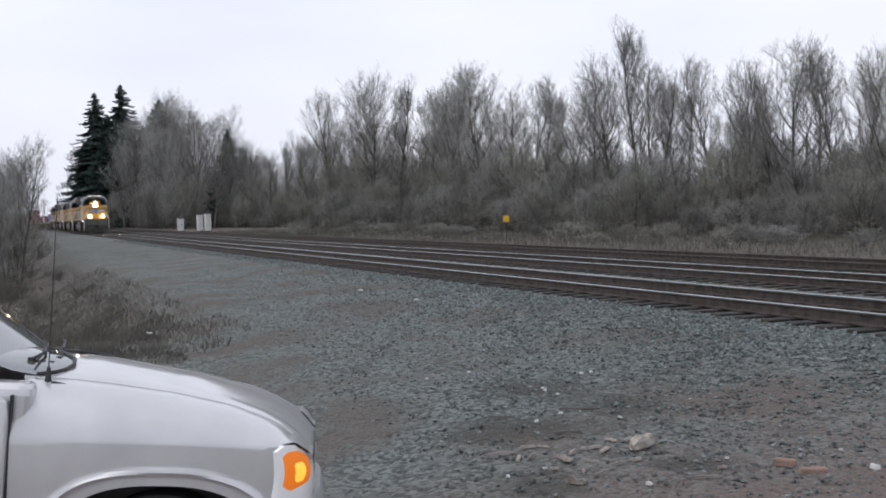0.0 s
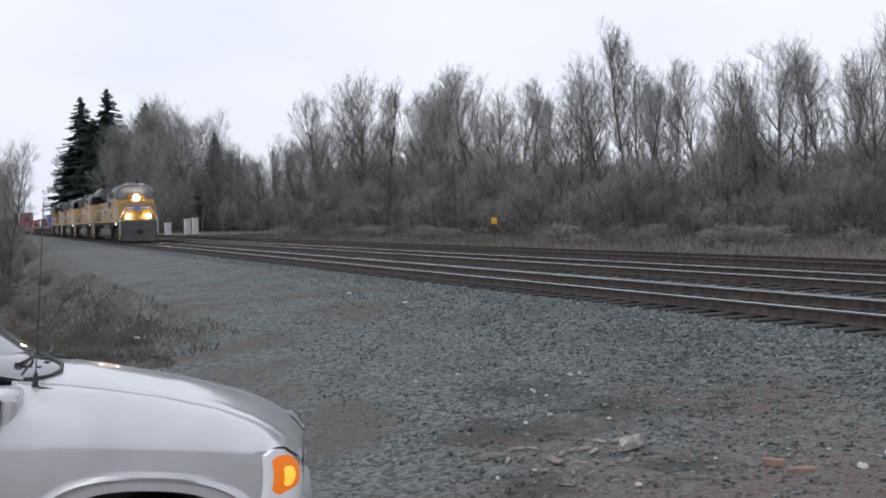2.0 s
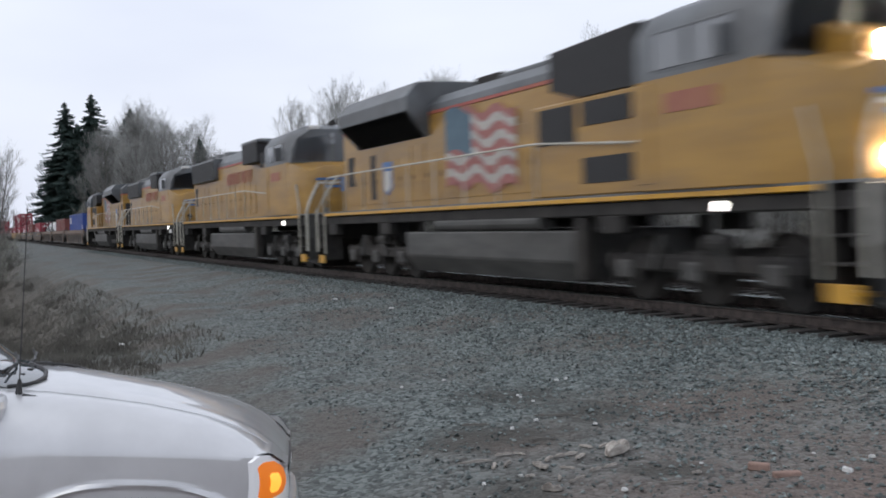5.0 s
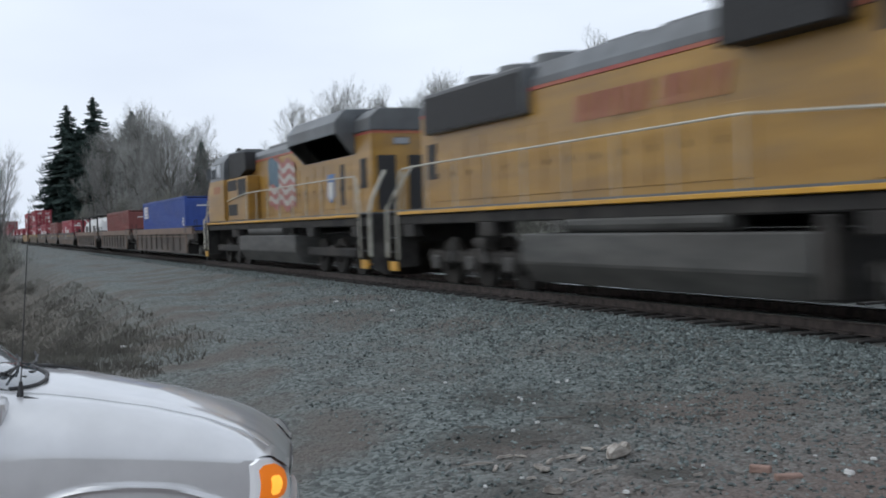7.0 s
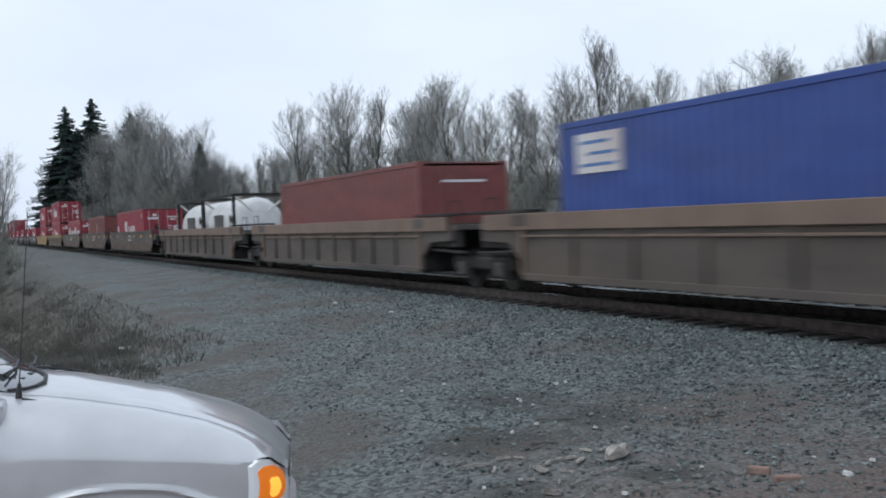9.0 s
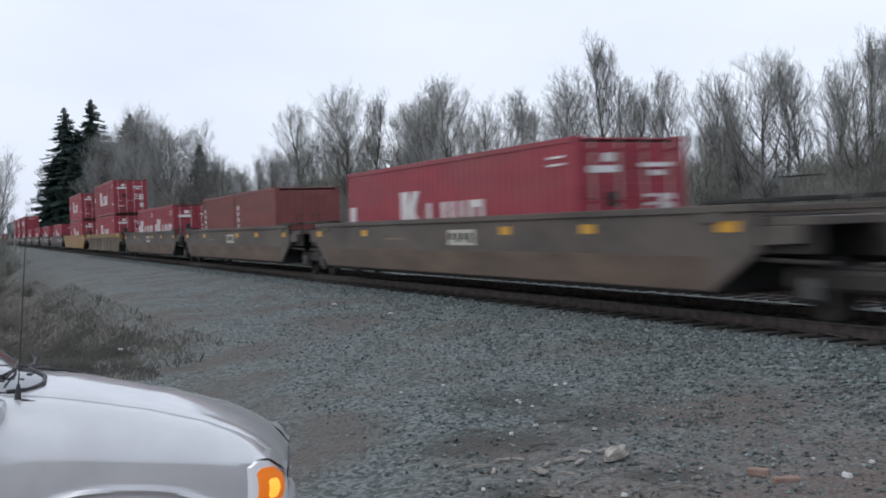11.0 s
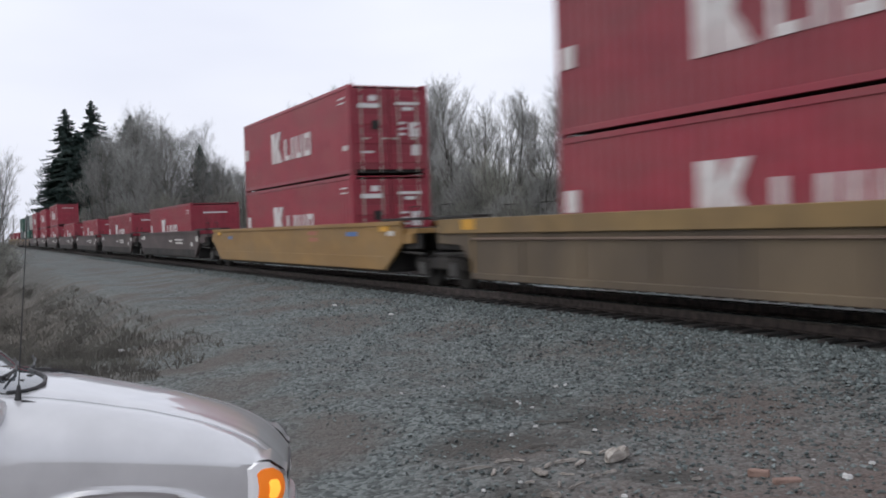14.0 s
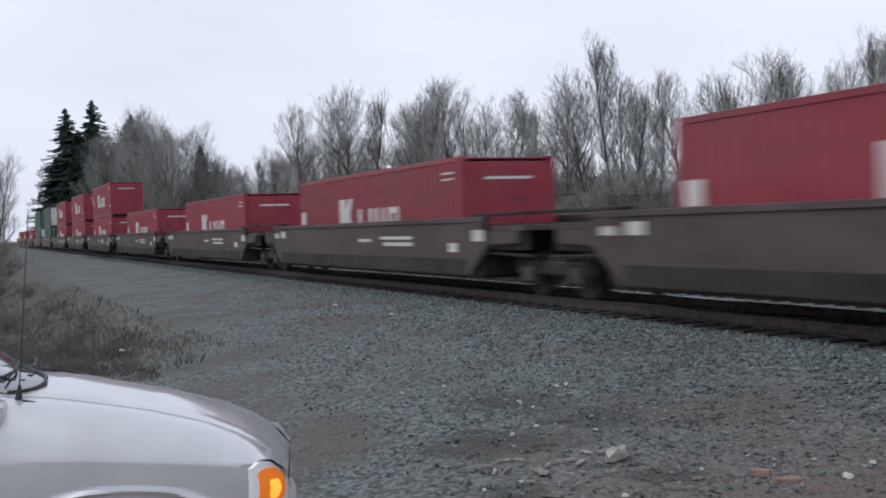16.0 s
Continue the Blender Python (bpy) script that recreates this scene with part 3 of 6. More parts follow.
def bare_tree(height, spread, seed, limbs=16, fork=0.25, slim=1.0, kids=(6, 6, 5), steep=1.0):
    """Segments of a leafless tree with rising limbs: stem and limbs, and the fine twigs."""
    rng = random.Random(seed)
    wood, twigs = [], []

    def bend(v, amount):
        return (v + Vector((rng.gauss(0, 1), rng.gauss(0, 1), rng.gauss(0, 0.5))) * amount).normalized()

    def branch(p, d, length, r, level):
        n = (5, 4, 3, 2)[level]
        pts = [(p.copy(), r)]
        for i in range(n):
            d = (bend(d, 0.15) + Vector((0, 0, 0.16 * steep))).normalized()
            q = pts[-1][0] + d * (length / n)
            r2 = max(r * (1 - 0.8 * (i + 1) / n), 0.004)
            (wood if level <= 1 else twigs).append((*pts[-1][0], *q, pts[-1][1], r2))
            pts.append((q, r2))
        if level >= 3:
            return
        for k in range(kids[level]):
            f = 0.18 + 0.80 * (k + rng.random()) / kids[level]
            i = min(int(f * n), n - 1)
            a, b = pts[i], pts[i + 1]
            pos = a[0].lerp(b[0], f * n - i)
            axis = (b[0] - a[0]).normalized()
            side = axis.orthogonal()
            side.rotate(Matrix.Rotation(rng.uniform(0, 2 * math.pi), 3, axis))
            nd = (axis * rng.uniform(0.7, 1.0) + side * rng.uniform(0.45, 0.85) + Vector((0, 0, 0.12 * steep))).normalized()
            branch(pos, nd, length * (0.72 - 0.34 * f) * rng.uniform(0.75, 1.2), max(a[1] * 0.55, (0.017, 0.008, 0.0055)[level]), level + 1)

    stem = [(Vector((0, 0, -0.3)), 0.0135 * height * slim)]
    d = bend(Vector((0, 0, 1)), 0.05)
    n = 10
    for i in range(n):
        d = (bend(d, 0.07) + Vector((0, 0, 0.14))).normalized()
        q = stem[-1][0] + d * (height * 0.93 / n)
        r = max(0.0135 * height * slim * (1 - (i + 1) / n) ** 0.85, 0.016)
        wood.append((*stem[-1][0], *q, stem[-1][1], r))
        stem.append((q, r))
    for k in range(limbs):
        f = fork + (0.97 - fork) * (k + rng.random()) / limbs
        i = min(int(f * n), n - 1)
        pos = stem[i][0].lerp(stem[i + 1][0], f * n - i)
        ang = 2.4 * k + rng.uniform(-0.7, 0.7)
        g = (f - fork) / (1 - fork)
        nd = Vector((math.cos(ang), math.sin(ang), steep * (0.50 + 1.15 * g * rng.uniform(0.7, 1.3)))).normalized()
        reach = spread * (0.55 + 1.75 * g * (1 - g) + 0.10 * (1 - g)) * rng.uniform(0.75, 1.15)
        branch(pos, nd, reach, max(stem[i][1] * 0.55, 0.03), 0 if g < 0.85 else 1)
    return wood, twigs


def to_height(wood, twigs, height):
    """The same tree, brought to an exact height."""
    k = height / max(max(w[2], w[5]) for w in wood + twigs)
    grow = lambda rows: [tuple(c * k for c in w[:6]) + tuple(w[6:]) for w in rows]
    return grow(wood), grow(twigs)


def tree_thing(name, label, wood, twigs, group, twig_mat=None):
    t = empty(name, label, "tree", group)
    v, f = prisms(wood, 5)
    link_mesh("trunk", v.tolist(), f.tolist(), M_BARK, t, "grey bark trunk and limbs")
    v, f = prisms(twigs, 3)
    link_mesh("crown", v.tolist(), f.tolist(), twig_mat or M_TWIG, t, "leafless crown of fine twigs")
    return t


def scaled(x, y, s, rz, sz=None):
    return pose(x, y, float(ground_z(x, y)), 0, 0, rz) @ Matrix.Diagonal((s, s, sz or s, 1))


TREES = [tree_thing("bare_tree", "tall leafless deciduous tree at the wood's edge", *to_height(*bare_tree(14, sp, sd, lm, fk, sl, steep=st), 14.0), "bare trees of the wood")
         for sp, sd, lm, fk, sl, st in ((4.4, 1, 19, 0.22, 1.0, 1.15), (3.5, 2, 20, 0.26, 0.85, 1.4), (5.4, 3, 19, 0.18, 1.1, 0.95), (2.9, 4, 22, 0.20, 0.8, 1.7), (4.8, 5, 19, 0.24, 0.95, 1.1), (3.9, 8, 20, 0.30, 0.9, 1.3))]
# tops of the wood's edge where it stands 44 m off the lot: x and height
EDGE = ((-205, 17.4), (-193, 16.8), (-178, 15.2), (-165, 15.0), (-152, 15.7), (-143, 18.1), (-132, 19.4), (-123, 20.0), (-115, 17.8), (-107, 15.9), (-99, 15.6), (-92, 15.4), (-85, 15.1), (-79, 13.2), (-75, 12.1),
        (-71, 12.5), (-67.6, 13.3), (-64.8, 16.0), (-62.3, 12.1), (-59.6, 11.2), (-56.8, 11.5), (-54.6, 10.9), (-52.4, 9.7), (-50.4, 11.0), (-47.8, 12.6), (-45.5, 10.4), (-43.6, 10.0), (-41.6, 11.6), (-40.0, 12.4), (-36, 12.6), (-30, 12.0))


def edge_height(x):
    return float(np.interp(x, [e[0] for e in EDGE], [e[1] for e in EDGE]))


def woods():
    rng = random.Random(21)
    used = set()

    def put(k, x, y, h, rz=None):
        m = scaled(x, y, h / 14.0, rng.uniform(0, 360) if rz is None else rz)
        if k in used:
            copy_thing(TREES[k], m)
        else:
            TREES[k].matrix_world = m
            used.add(k)

    # the trees that stand out along the edge
    for i, (x, h) in enumerate(EDGE):
        y = 44 + rng.uniform(-2.0, 2.0)
        k = 3 if x in (-64.8,) else 2 if x == -47.8 else (1, 5, 0, 3, 4)[i % 5]
        put(k, x * y / 44, y, h * y / 44 * (0.97 if x < -90 or x in (-64.8, -47.8) else 0.91))
    put(2, -15.5, 24.6, 13.0)
    # deeper rows, uneven
    for y0, low, step in ((47, 0.62, 5.6), (54, 0.58, 6.6)):
        x = -27.0
        while x > -225:
            y = y0 + rng.uniform(-2.2, 2.2)
            put(rng.randrange(6), x, y, edge_height(x * 44 / y) * y / 44 * rng.uniform(low, 0.88))
            x -= step * rng.uniform(0.7, 1.35) * (1.0 if x > -130 else 1.25)
    # large spreading trees where the line comes out of the distance
    for k, x, y, h in ((2, -224, 30, 25.5), (4, -227, 34, 27.5), (2, -216, 35, 26.5), (0, -207, 36, 24.8), (4, -197, 36, 22), (2, -188, 36, 19.8), (2, -236, 33, 28), (4, -233, 28, 24), (0, -212, 31, 21), (2, -201, 33, 19.5), (4, -246, 35, 28),
                       (2, -221, 38, 27), (0, -191, 40, 19), (4, -258, 31, 27), (2, -241, 30, 25), (5, -230, 37, 27), (0, -181, 41, 16.5), (4, -209, 40, 23), (2, -250, 27, 24)):
        put(k, x, y, h)
    # thin growth on the camera's side of the line
    for k, x, y, h in ((5, -60, 1.0, 6.2), (2, -66, 0.2, 6.6), (4, -74, -0.5, 7.4), (0, -82, 0.5, 7.6), (5, -92, 1.2, 7.0), (1, -52, -2.2, 5.2), (3, -105, 0.6, 8.0), (4, -48, -0.6, 4.0), (2, -125, 0.4, 8.6), (0, -150, 2.0, 9.0), (4, -175, 3.0, 9.6), (1, -210, 4.0, 9), (3, -56, 0.2, 5.6), (2, -70, 1.4, 6.4), (0, -88, -1.0, 7.5), (5, -115, 1.5, 8.0)):
        put(k, x, y, h * 1.15)


woods()




def thicket(name, label, n, height, width, seed, mat, group, cat="shrub", lean=0.35, thin=1.0):
    """A clump of many thin upright stems with side shoots."""
    rng = np.random.default_rng(seed)
    segs = []
    for i in range(n):
        p = np.array([rng.normal(0, width * 0.42), rng.normal(0, width * 0.42), -0.1])
        d = np.array([rng.normal(0, lean), rng.normal(0, lean), 1.0])
        d /= np.linalg.norm(d)
        h = height * rng.uniform(0.35, 1.0)
        r = 0.011 * thin * rng.uniform(0.7, 1.6)
        for k in range(3):
            q = p + d * h / 3
            segs.append((*p, *q, r, r * 0.65))
            if k:
                for _ in range(3):
                    e = d * 0.8 + rng.normal(0, 0.5, 3)
                    e /= np.linalg.norm(e)
                    segs.append((*q, *(q + e * h * rng.uniform(0.14, 0.34)), r * 0.5, r * 0.25))
            p, r = q, r * 0.65
            d = d + rng.normal(0, 0.16, 3)
            d /= np.linalg.norm(d)
    v, f = prisms(segs, 3)
    ob = link_mesh(name, v.tolist(), f.tolist(), mat)
    return tagged(ob, label=label, category=cat, group=group)


def clump(seed):
    """A thicket of several young stems, each with its own rising twigs."""
    rng = random.Random(seed)
    wood, twigs = [], []
    for i in range(6):
        w, t = bare_tree(6.4 * rng.uniform(0.6, 1.0), 2.5, seed * 20 + i, 9, 0.06, 0.8, kids=(5, 5, 4), steep=0.8)
        dx, dy = rng.gauss(0, 0.9), rng.gauss(0, 0.9)
        for rows, out in ((w, wood), (t, twigs)):
            out += [(a + dx, b + dy, c, d + dx, e + dy, f, g, h) for a, b, c, d, e, f, g, h in rows]
    return to_height(wood, twigs, 6.4)


def thicket_thing(seed, mat):
    t = empty("shrub_thicket", "dense grey-brown leafless thicket of young stems under the trees", "shrub", "shrub thickets")
    wood, twigs = clump(seed)
    v, f = prisms(wood, 3)
    link_mesh("stem", v.tolist(), f.tolist(), M_BARK, t, "thin grey stems")
    v, f = prisms(twigs, 3)
    link_mesh("crown", v.tolist(), f.tolist(), mat, t, "tangle of fine leafless twigs")
    return t


def undergrowth():
    rng = random.Random(31)
    kinds = [thicket_thing(40 + i, M_TWIG if i % 2 else M_BRUSH) for i in range(4)]
    used = set()

    def put(k, m):
        if k in used:
            copy_thing(kinds[k], m)
        else:
            kinds[k].matrix_world = m
            used.add(k)

    for y0, step, hh in ((39.2, 3.3, 0.38), (42.0, 3.2, 0.64), (46.5, 4.0, 0.80), (52.0, 5.6, 0.86), (59.0, 7.2, 0.90)):
        x = -24.0
        while x > -225:
            y = y0 + rng.uniform(-1.3, 1.3)
            h = hh * edge_height(x * 44 / y) * rng.uniform(0.62, 1.25) / 6.4
            s = max(0.75, h * 0.85) * (1.0 if y < 44 else 1.3)
            put(rng.randrange(4), scaled(x, y, s, rng.uniform(0, 360), h))
            x -= step * rng.uniform(0.7, 1.3) * (1.0 if x > -100 else 1.7)
    # low brush between the tracks and the trees
    for i in range(52):
        y = 24.5 + 13.5 * rng.random() ** 0.6
        s = rng.uniform(0.14, 0.34) * (0.7 if y < 29 else 1.0)
        put(rng.randrange(4), scaled(-26 - 110 * rng.random() ** 1.2, y, s * 2.2, rng.uniform(0, 360), s))
    for i in range(14):
        put(rng.randrange(4), scaled(-186 - 5.0 * i, 44 + rng.uniform(-4, 4), 2.0, rng.uniform(0, 360), rng.uniform(2.0, 2.9)))
    for i in range(16):
        put(rng.randrange(4), scaled(-54 - 6.5 * i, rng.uniform(-2.6, 0.6) + 0.02 * i, 0.9, rng.uniform(0, 360), rng.uniform(0.7, 1.15)))
    for i in range(30):
        x = -184 - 3.6 * i
        put(rng.randrange(4), scaled(x, 27 + rng.uniform(-1, 6), 1.5, rng.uniform(0, 360), rng.uniform(1.5, 2.6)))
    # the brush on the camera's side, in front of the ditch
    low = [thicket("bush", "dry brown leafless bush on the bank beside the gravel", 150, 2.6, 1.9, 60 + i, M_BANK, "bank bushes", lean=0.45, thin=0.8) for i in range(3)]
    done = set()
    for i in range(64):
        x = -19.5 - 62 * rng.random() ** 1.25
        edge = 3.6 - 0.9 * ramp01(x, -26, -19)
        y = edge - 0.8 - 5.2 * rng.random()
        tall = 0.40 + 0.36 * max(0.0, (2.2 - y)) * 0.55
        if y < 2.3 and x < -24:
            tall = tall * 1.15
        k = i % 3
        m = scaled(x, y, min(0.58 * tall + 0.12 * rng.random(), 0.62 if x > -40 else 0.95), rng.uniform(0, 360))
        if k in done:
            copy_thing(low[k], m)
        else:
            low[k].matrix_world = m
            done.add(k)
    for i in range(26):
        x = -70 - 150 * rng.random()
        m = scaled(x, rng.uniform(-3.5, 3.6) + 2.0 * ramp01(-x, 90, 200), rng.uniform(0.7, 1.5), rng.uniform(0, 360))
        copy_thing(low[i % 3], m)


undergrowth()


def grass_tufts(name, label, n, boxes, hgt, seed, mat):
    rng = np.random.default_rng(seed)
    segs = []
    for x0, x1, y0, y1 in boxes:
        x, y = rng.uniform(x0, x1, n), rng.uniform(y0, y1, n)
        z = ground_z(x, y)
        lump = np.sin(1.7 * x + 0.8 * y) * np.sin(2.1 * y - 0.9 * x) + 0.5 * np.sin(4.3 * x) * np.sin(5.1 * y)
        h = hgt * rng.uniform(0.3, 1.0, n) * (0.55 + 0.55 * ramp01(lump, -0.5, 0.8))
        dx, dy = rng.normal(0, 0.35, n) * h, rng.normal(0, 0.35, n) * h
        segs.append(np.stack([x, y, z - 0.02, x + dx, y + dy, z + h, np.full(n, 0.012), np.full(n, 0.003)], 1))
    v, f = prisms(np.concatenate(segs), 3)
    tagged(link_mesh(name, v.tolist(), f.tolist(), mat), label=label, kind="stuff")


grass_tufts("verge_grass", "dead grass and weeds between tracks and wood", 16000, [(-130, -24, 22.6, 39)], 0.42, 7, M_GRASS)
grass_tufts("bank_grass", "flattened dead grass on the bank", 5000, [(-60, -20.0, -1.0, 3.3), (-46, -17.0, 0.6, 3.9), (-34, -15.5, 0.2, 3.2), (-24, -14.5, -0.5, 2.4)], 0.15, 8, M_BANK)


def fir(height, seed, droop=0.35, width=0.19):
    rng = random.Random(seed)
    t = empty("fir_tree", "tall dark green fir tree behind the tracks", "tree", "fir trees")
    v, f = prisms([(0, 0, -0.3, 0, 0, height * 0.5, 0.014 * height, 0.008 * height), (0, 0, height * 0.5, 0, 0, height, 0.008 * height, 0.02)], 6)
    link_mesh("trunk", v.tolist(), f.tolist(), M_BARK, t, "straight dark trunk")
    vs, fs = [], []
    z = height * 0.06
    while z < height * 0.985:
        f_ = z / height
        reach = height * width * (1 - f_) ** 0.82 * (0.55 + 0.45 * min(1, f_ * 6)) + 0.12
        for k in range(rng.randint(6, 8)):
            a = rng.uniform(0, 2 * math.pi)
            ln = reach * rng.uniform(0.55, 1.18)
            ca, sa = math.cos(a), math.sin(a)
            steps = max(3, int(ln / 0.55))
            for i in range(steps):
                g0, g1 = i / steps, (i + 1.35) / steps
                for side in (-1, 0, 1):
                    w = 0.30 * ln * (1.05 - g0) * rng.uniform(0.7, 1.3) + 0.10
                    r0, r1 = ln * g0, ln * min(g1, 1.05)
                    off = side * w
                    zz0 = z - droop * r0 * (0.6 + 0.4 * g0) + 0.10 * rng.uniform(-1, 1)
                    zz1 = z - droop * r1 + 0.18 * ln * g1 ** 3 - 0.12 * abs(side) + 0.12 * rng.uniform(-1, 1)
                    tip = (ca * r1 - sa * off, sa * r1 + ca * off, zz1)
                    b = len(vs)
                    q = 0.30 * w + 0.06
                    vs += [(ca * r0 + sa * q, sa * r0 - ca * q, zz0), (ca * r0 - sa * q, sa * r0 + ca * q, zz0), tip, (ca * (r0 + r1) / 2, sa * (r0 + r1) / 2, (zz0 + zz1) / 2 - 0.25 - 0.1 * w)]
                    fs += [(b, b + 1, b + 2), (b, b + 3, b + 2), (b + 1, b + 3, b + 2)]
        z += height * 0.016 * (1.25 - 0.5 * f_)
    link_mesh("crown", vs, fs, M_FIR, t, "dark green drooping needled boughs")
    return t


for _i, (_x, _y, _h, _w) in enumerate(((-280, 23.9, 35.5, 0.36), (-278, 30.2, 37.5, 0.36), (-262, 37.4, 32.0, 0.36), (-292, 28.0, 31.0, 0.40), (-205, 42.4, 19.6, 0.30), (-262, 33.5, 25.0, 0.38), (-276, 27.0, 26.0, 0.42), (-284, 21.5, 23.0, 0.42), (-258, 41.0, 26.0, 0.38))):
    fir(_h, 70 + _i, width=_w).matrix_world = pose(_x, _y, 0, 0, 0, 40 * _i)


# ---- the parked silver sport utility vehicle ----
M_PAINT = bpy.data.materials.new("silver_car_paint")
M_PAINT.use_nodes = True


def _paint():
    n, l = M_PAINT.node_tree.nodes, M_PAINT.node_tree.links
    b = n["Principled BSDF"]
    t = n.new("ShaderNodeTexNoise")
    t.inputs["Scale"].default_value, t.inputs["Detail"].default_value = 5.0, 5.0
    r = n.new("ShaderNodeValToRGB")
    r.color_ramp.elements[0].position, r.color_ramp.elements[0].color = 0.35, (0.54, 0.54, 0.55, 1)
    r.color_ramp.elements[1].position, r.color_ramp.elements[1].color = 0.7, (0.61, 0.61, 0.62, 1)
    co = n.new("ShaderNodeTexCoord")
    l.new(co.outputs["Object"], t.inputs["Vector"])
    l.new(t.outputs["Fac"], r.inputs["Fac"])
    l.new(r.outputs["Color"], b.inputs["Base Color"])
    b.inputs["Metallic"].default_value, b.inputs["Roughness"].default_value = 0.45, 0.36
    b.inputs["Coat Weight"].default_value, b.inputs["Coat Roughness"].default_value = 0.9, 0.06


_paint()
M_BLACKP = material("black_plastic", (0.012, 0.012, 0.013), (0.028, 0.028, 0.030), scale=8, rough=0.55)
M_RUBBER = material("tyre_rubber", (0.012, 0.012, 0.012), (0.030, 0.030, 0.030), scale=10, rough=0.85)
M_GLASS = glassy("tinted_glass", (0.02, 0.025, 0.03), 0.03)
M_COWL = glassy("sky_reflecting_glass", (0.10, 0.11, 0.12), 0.04)
M_COWL.node_tree.nodes["Principled BSDF"].inputs["IOR"].default_value = 2.6
M_CLEARLENS = glassy("clear_lamp_lens", (0.92, 0.92, 0.93), 0.06)
M_CLEARLENS.node_tree.nodes["Principled BSDF"].inputs["IOR"].default_value = 2.0
M_CHROME = material("bright_reflector", (0.72, 0.72, 0.73), (0.82, 0.82, 0.83), scale=6, rough=0.15, metal=1.0)
M_AMBER = glow("amber_turn_lens", (1.0, 0.22, 0.01), 0.30, (0.80, 0.20, 0.01))
M_AMBERHOT = glow("lit_amber_bulb", (1.0, 0.40, 0.05), 1.1, (0.9, 0.4, 0.03))
M_ALLOY = material("alloy_wheel", (0.40, 0.40, 0.41), (0.52, 0.52, 0.53), scale=5, rough=0.35, metal=0.9)


def body_loft(sections, closed_ends=True):
    """Skin over cross-sections [(x, [(y, z), ...])], all with as many points."""
    bm = bmesh.new()
    rows = [[bm.verts.new((x, y, z)) for y, z in pts] for x, pts in sections]
    for a, b in zip(rows, rows[1:]):
        for j in range(len(a) - 1):
            bm.faces.new((a[j], a[j + 1], b[j + 1], b[j]))
    if closed_ends:
        bm.faces.new(rows[0][::-1])
        bm.faces.new(rows[-1])
    return bm


def smooth_interp(table, x):
    xs = [r[0] for r in table]
    return [float(np.interp(x, xs, [r[i] for r in table])) for i in range(1, len(table[0]))]


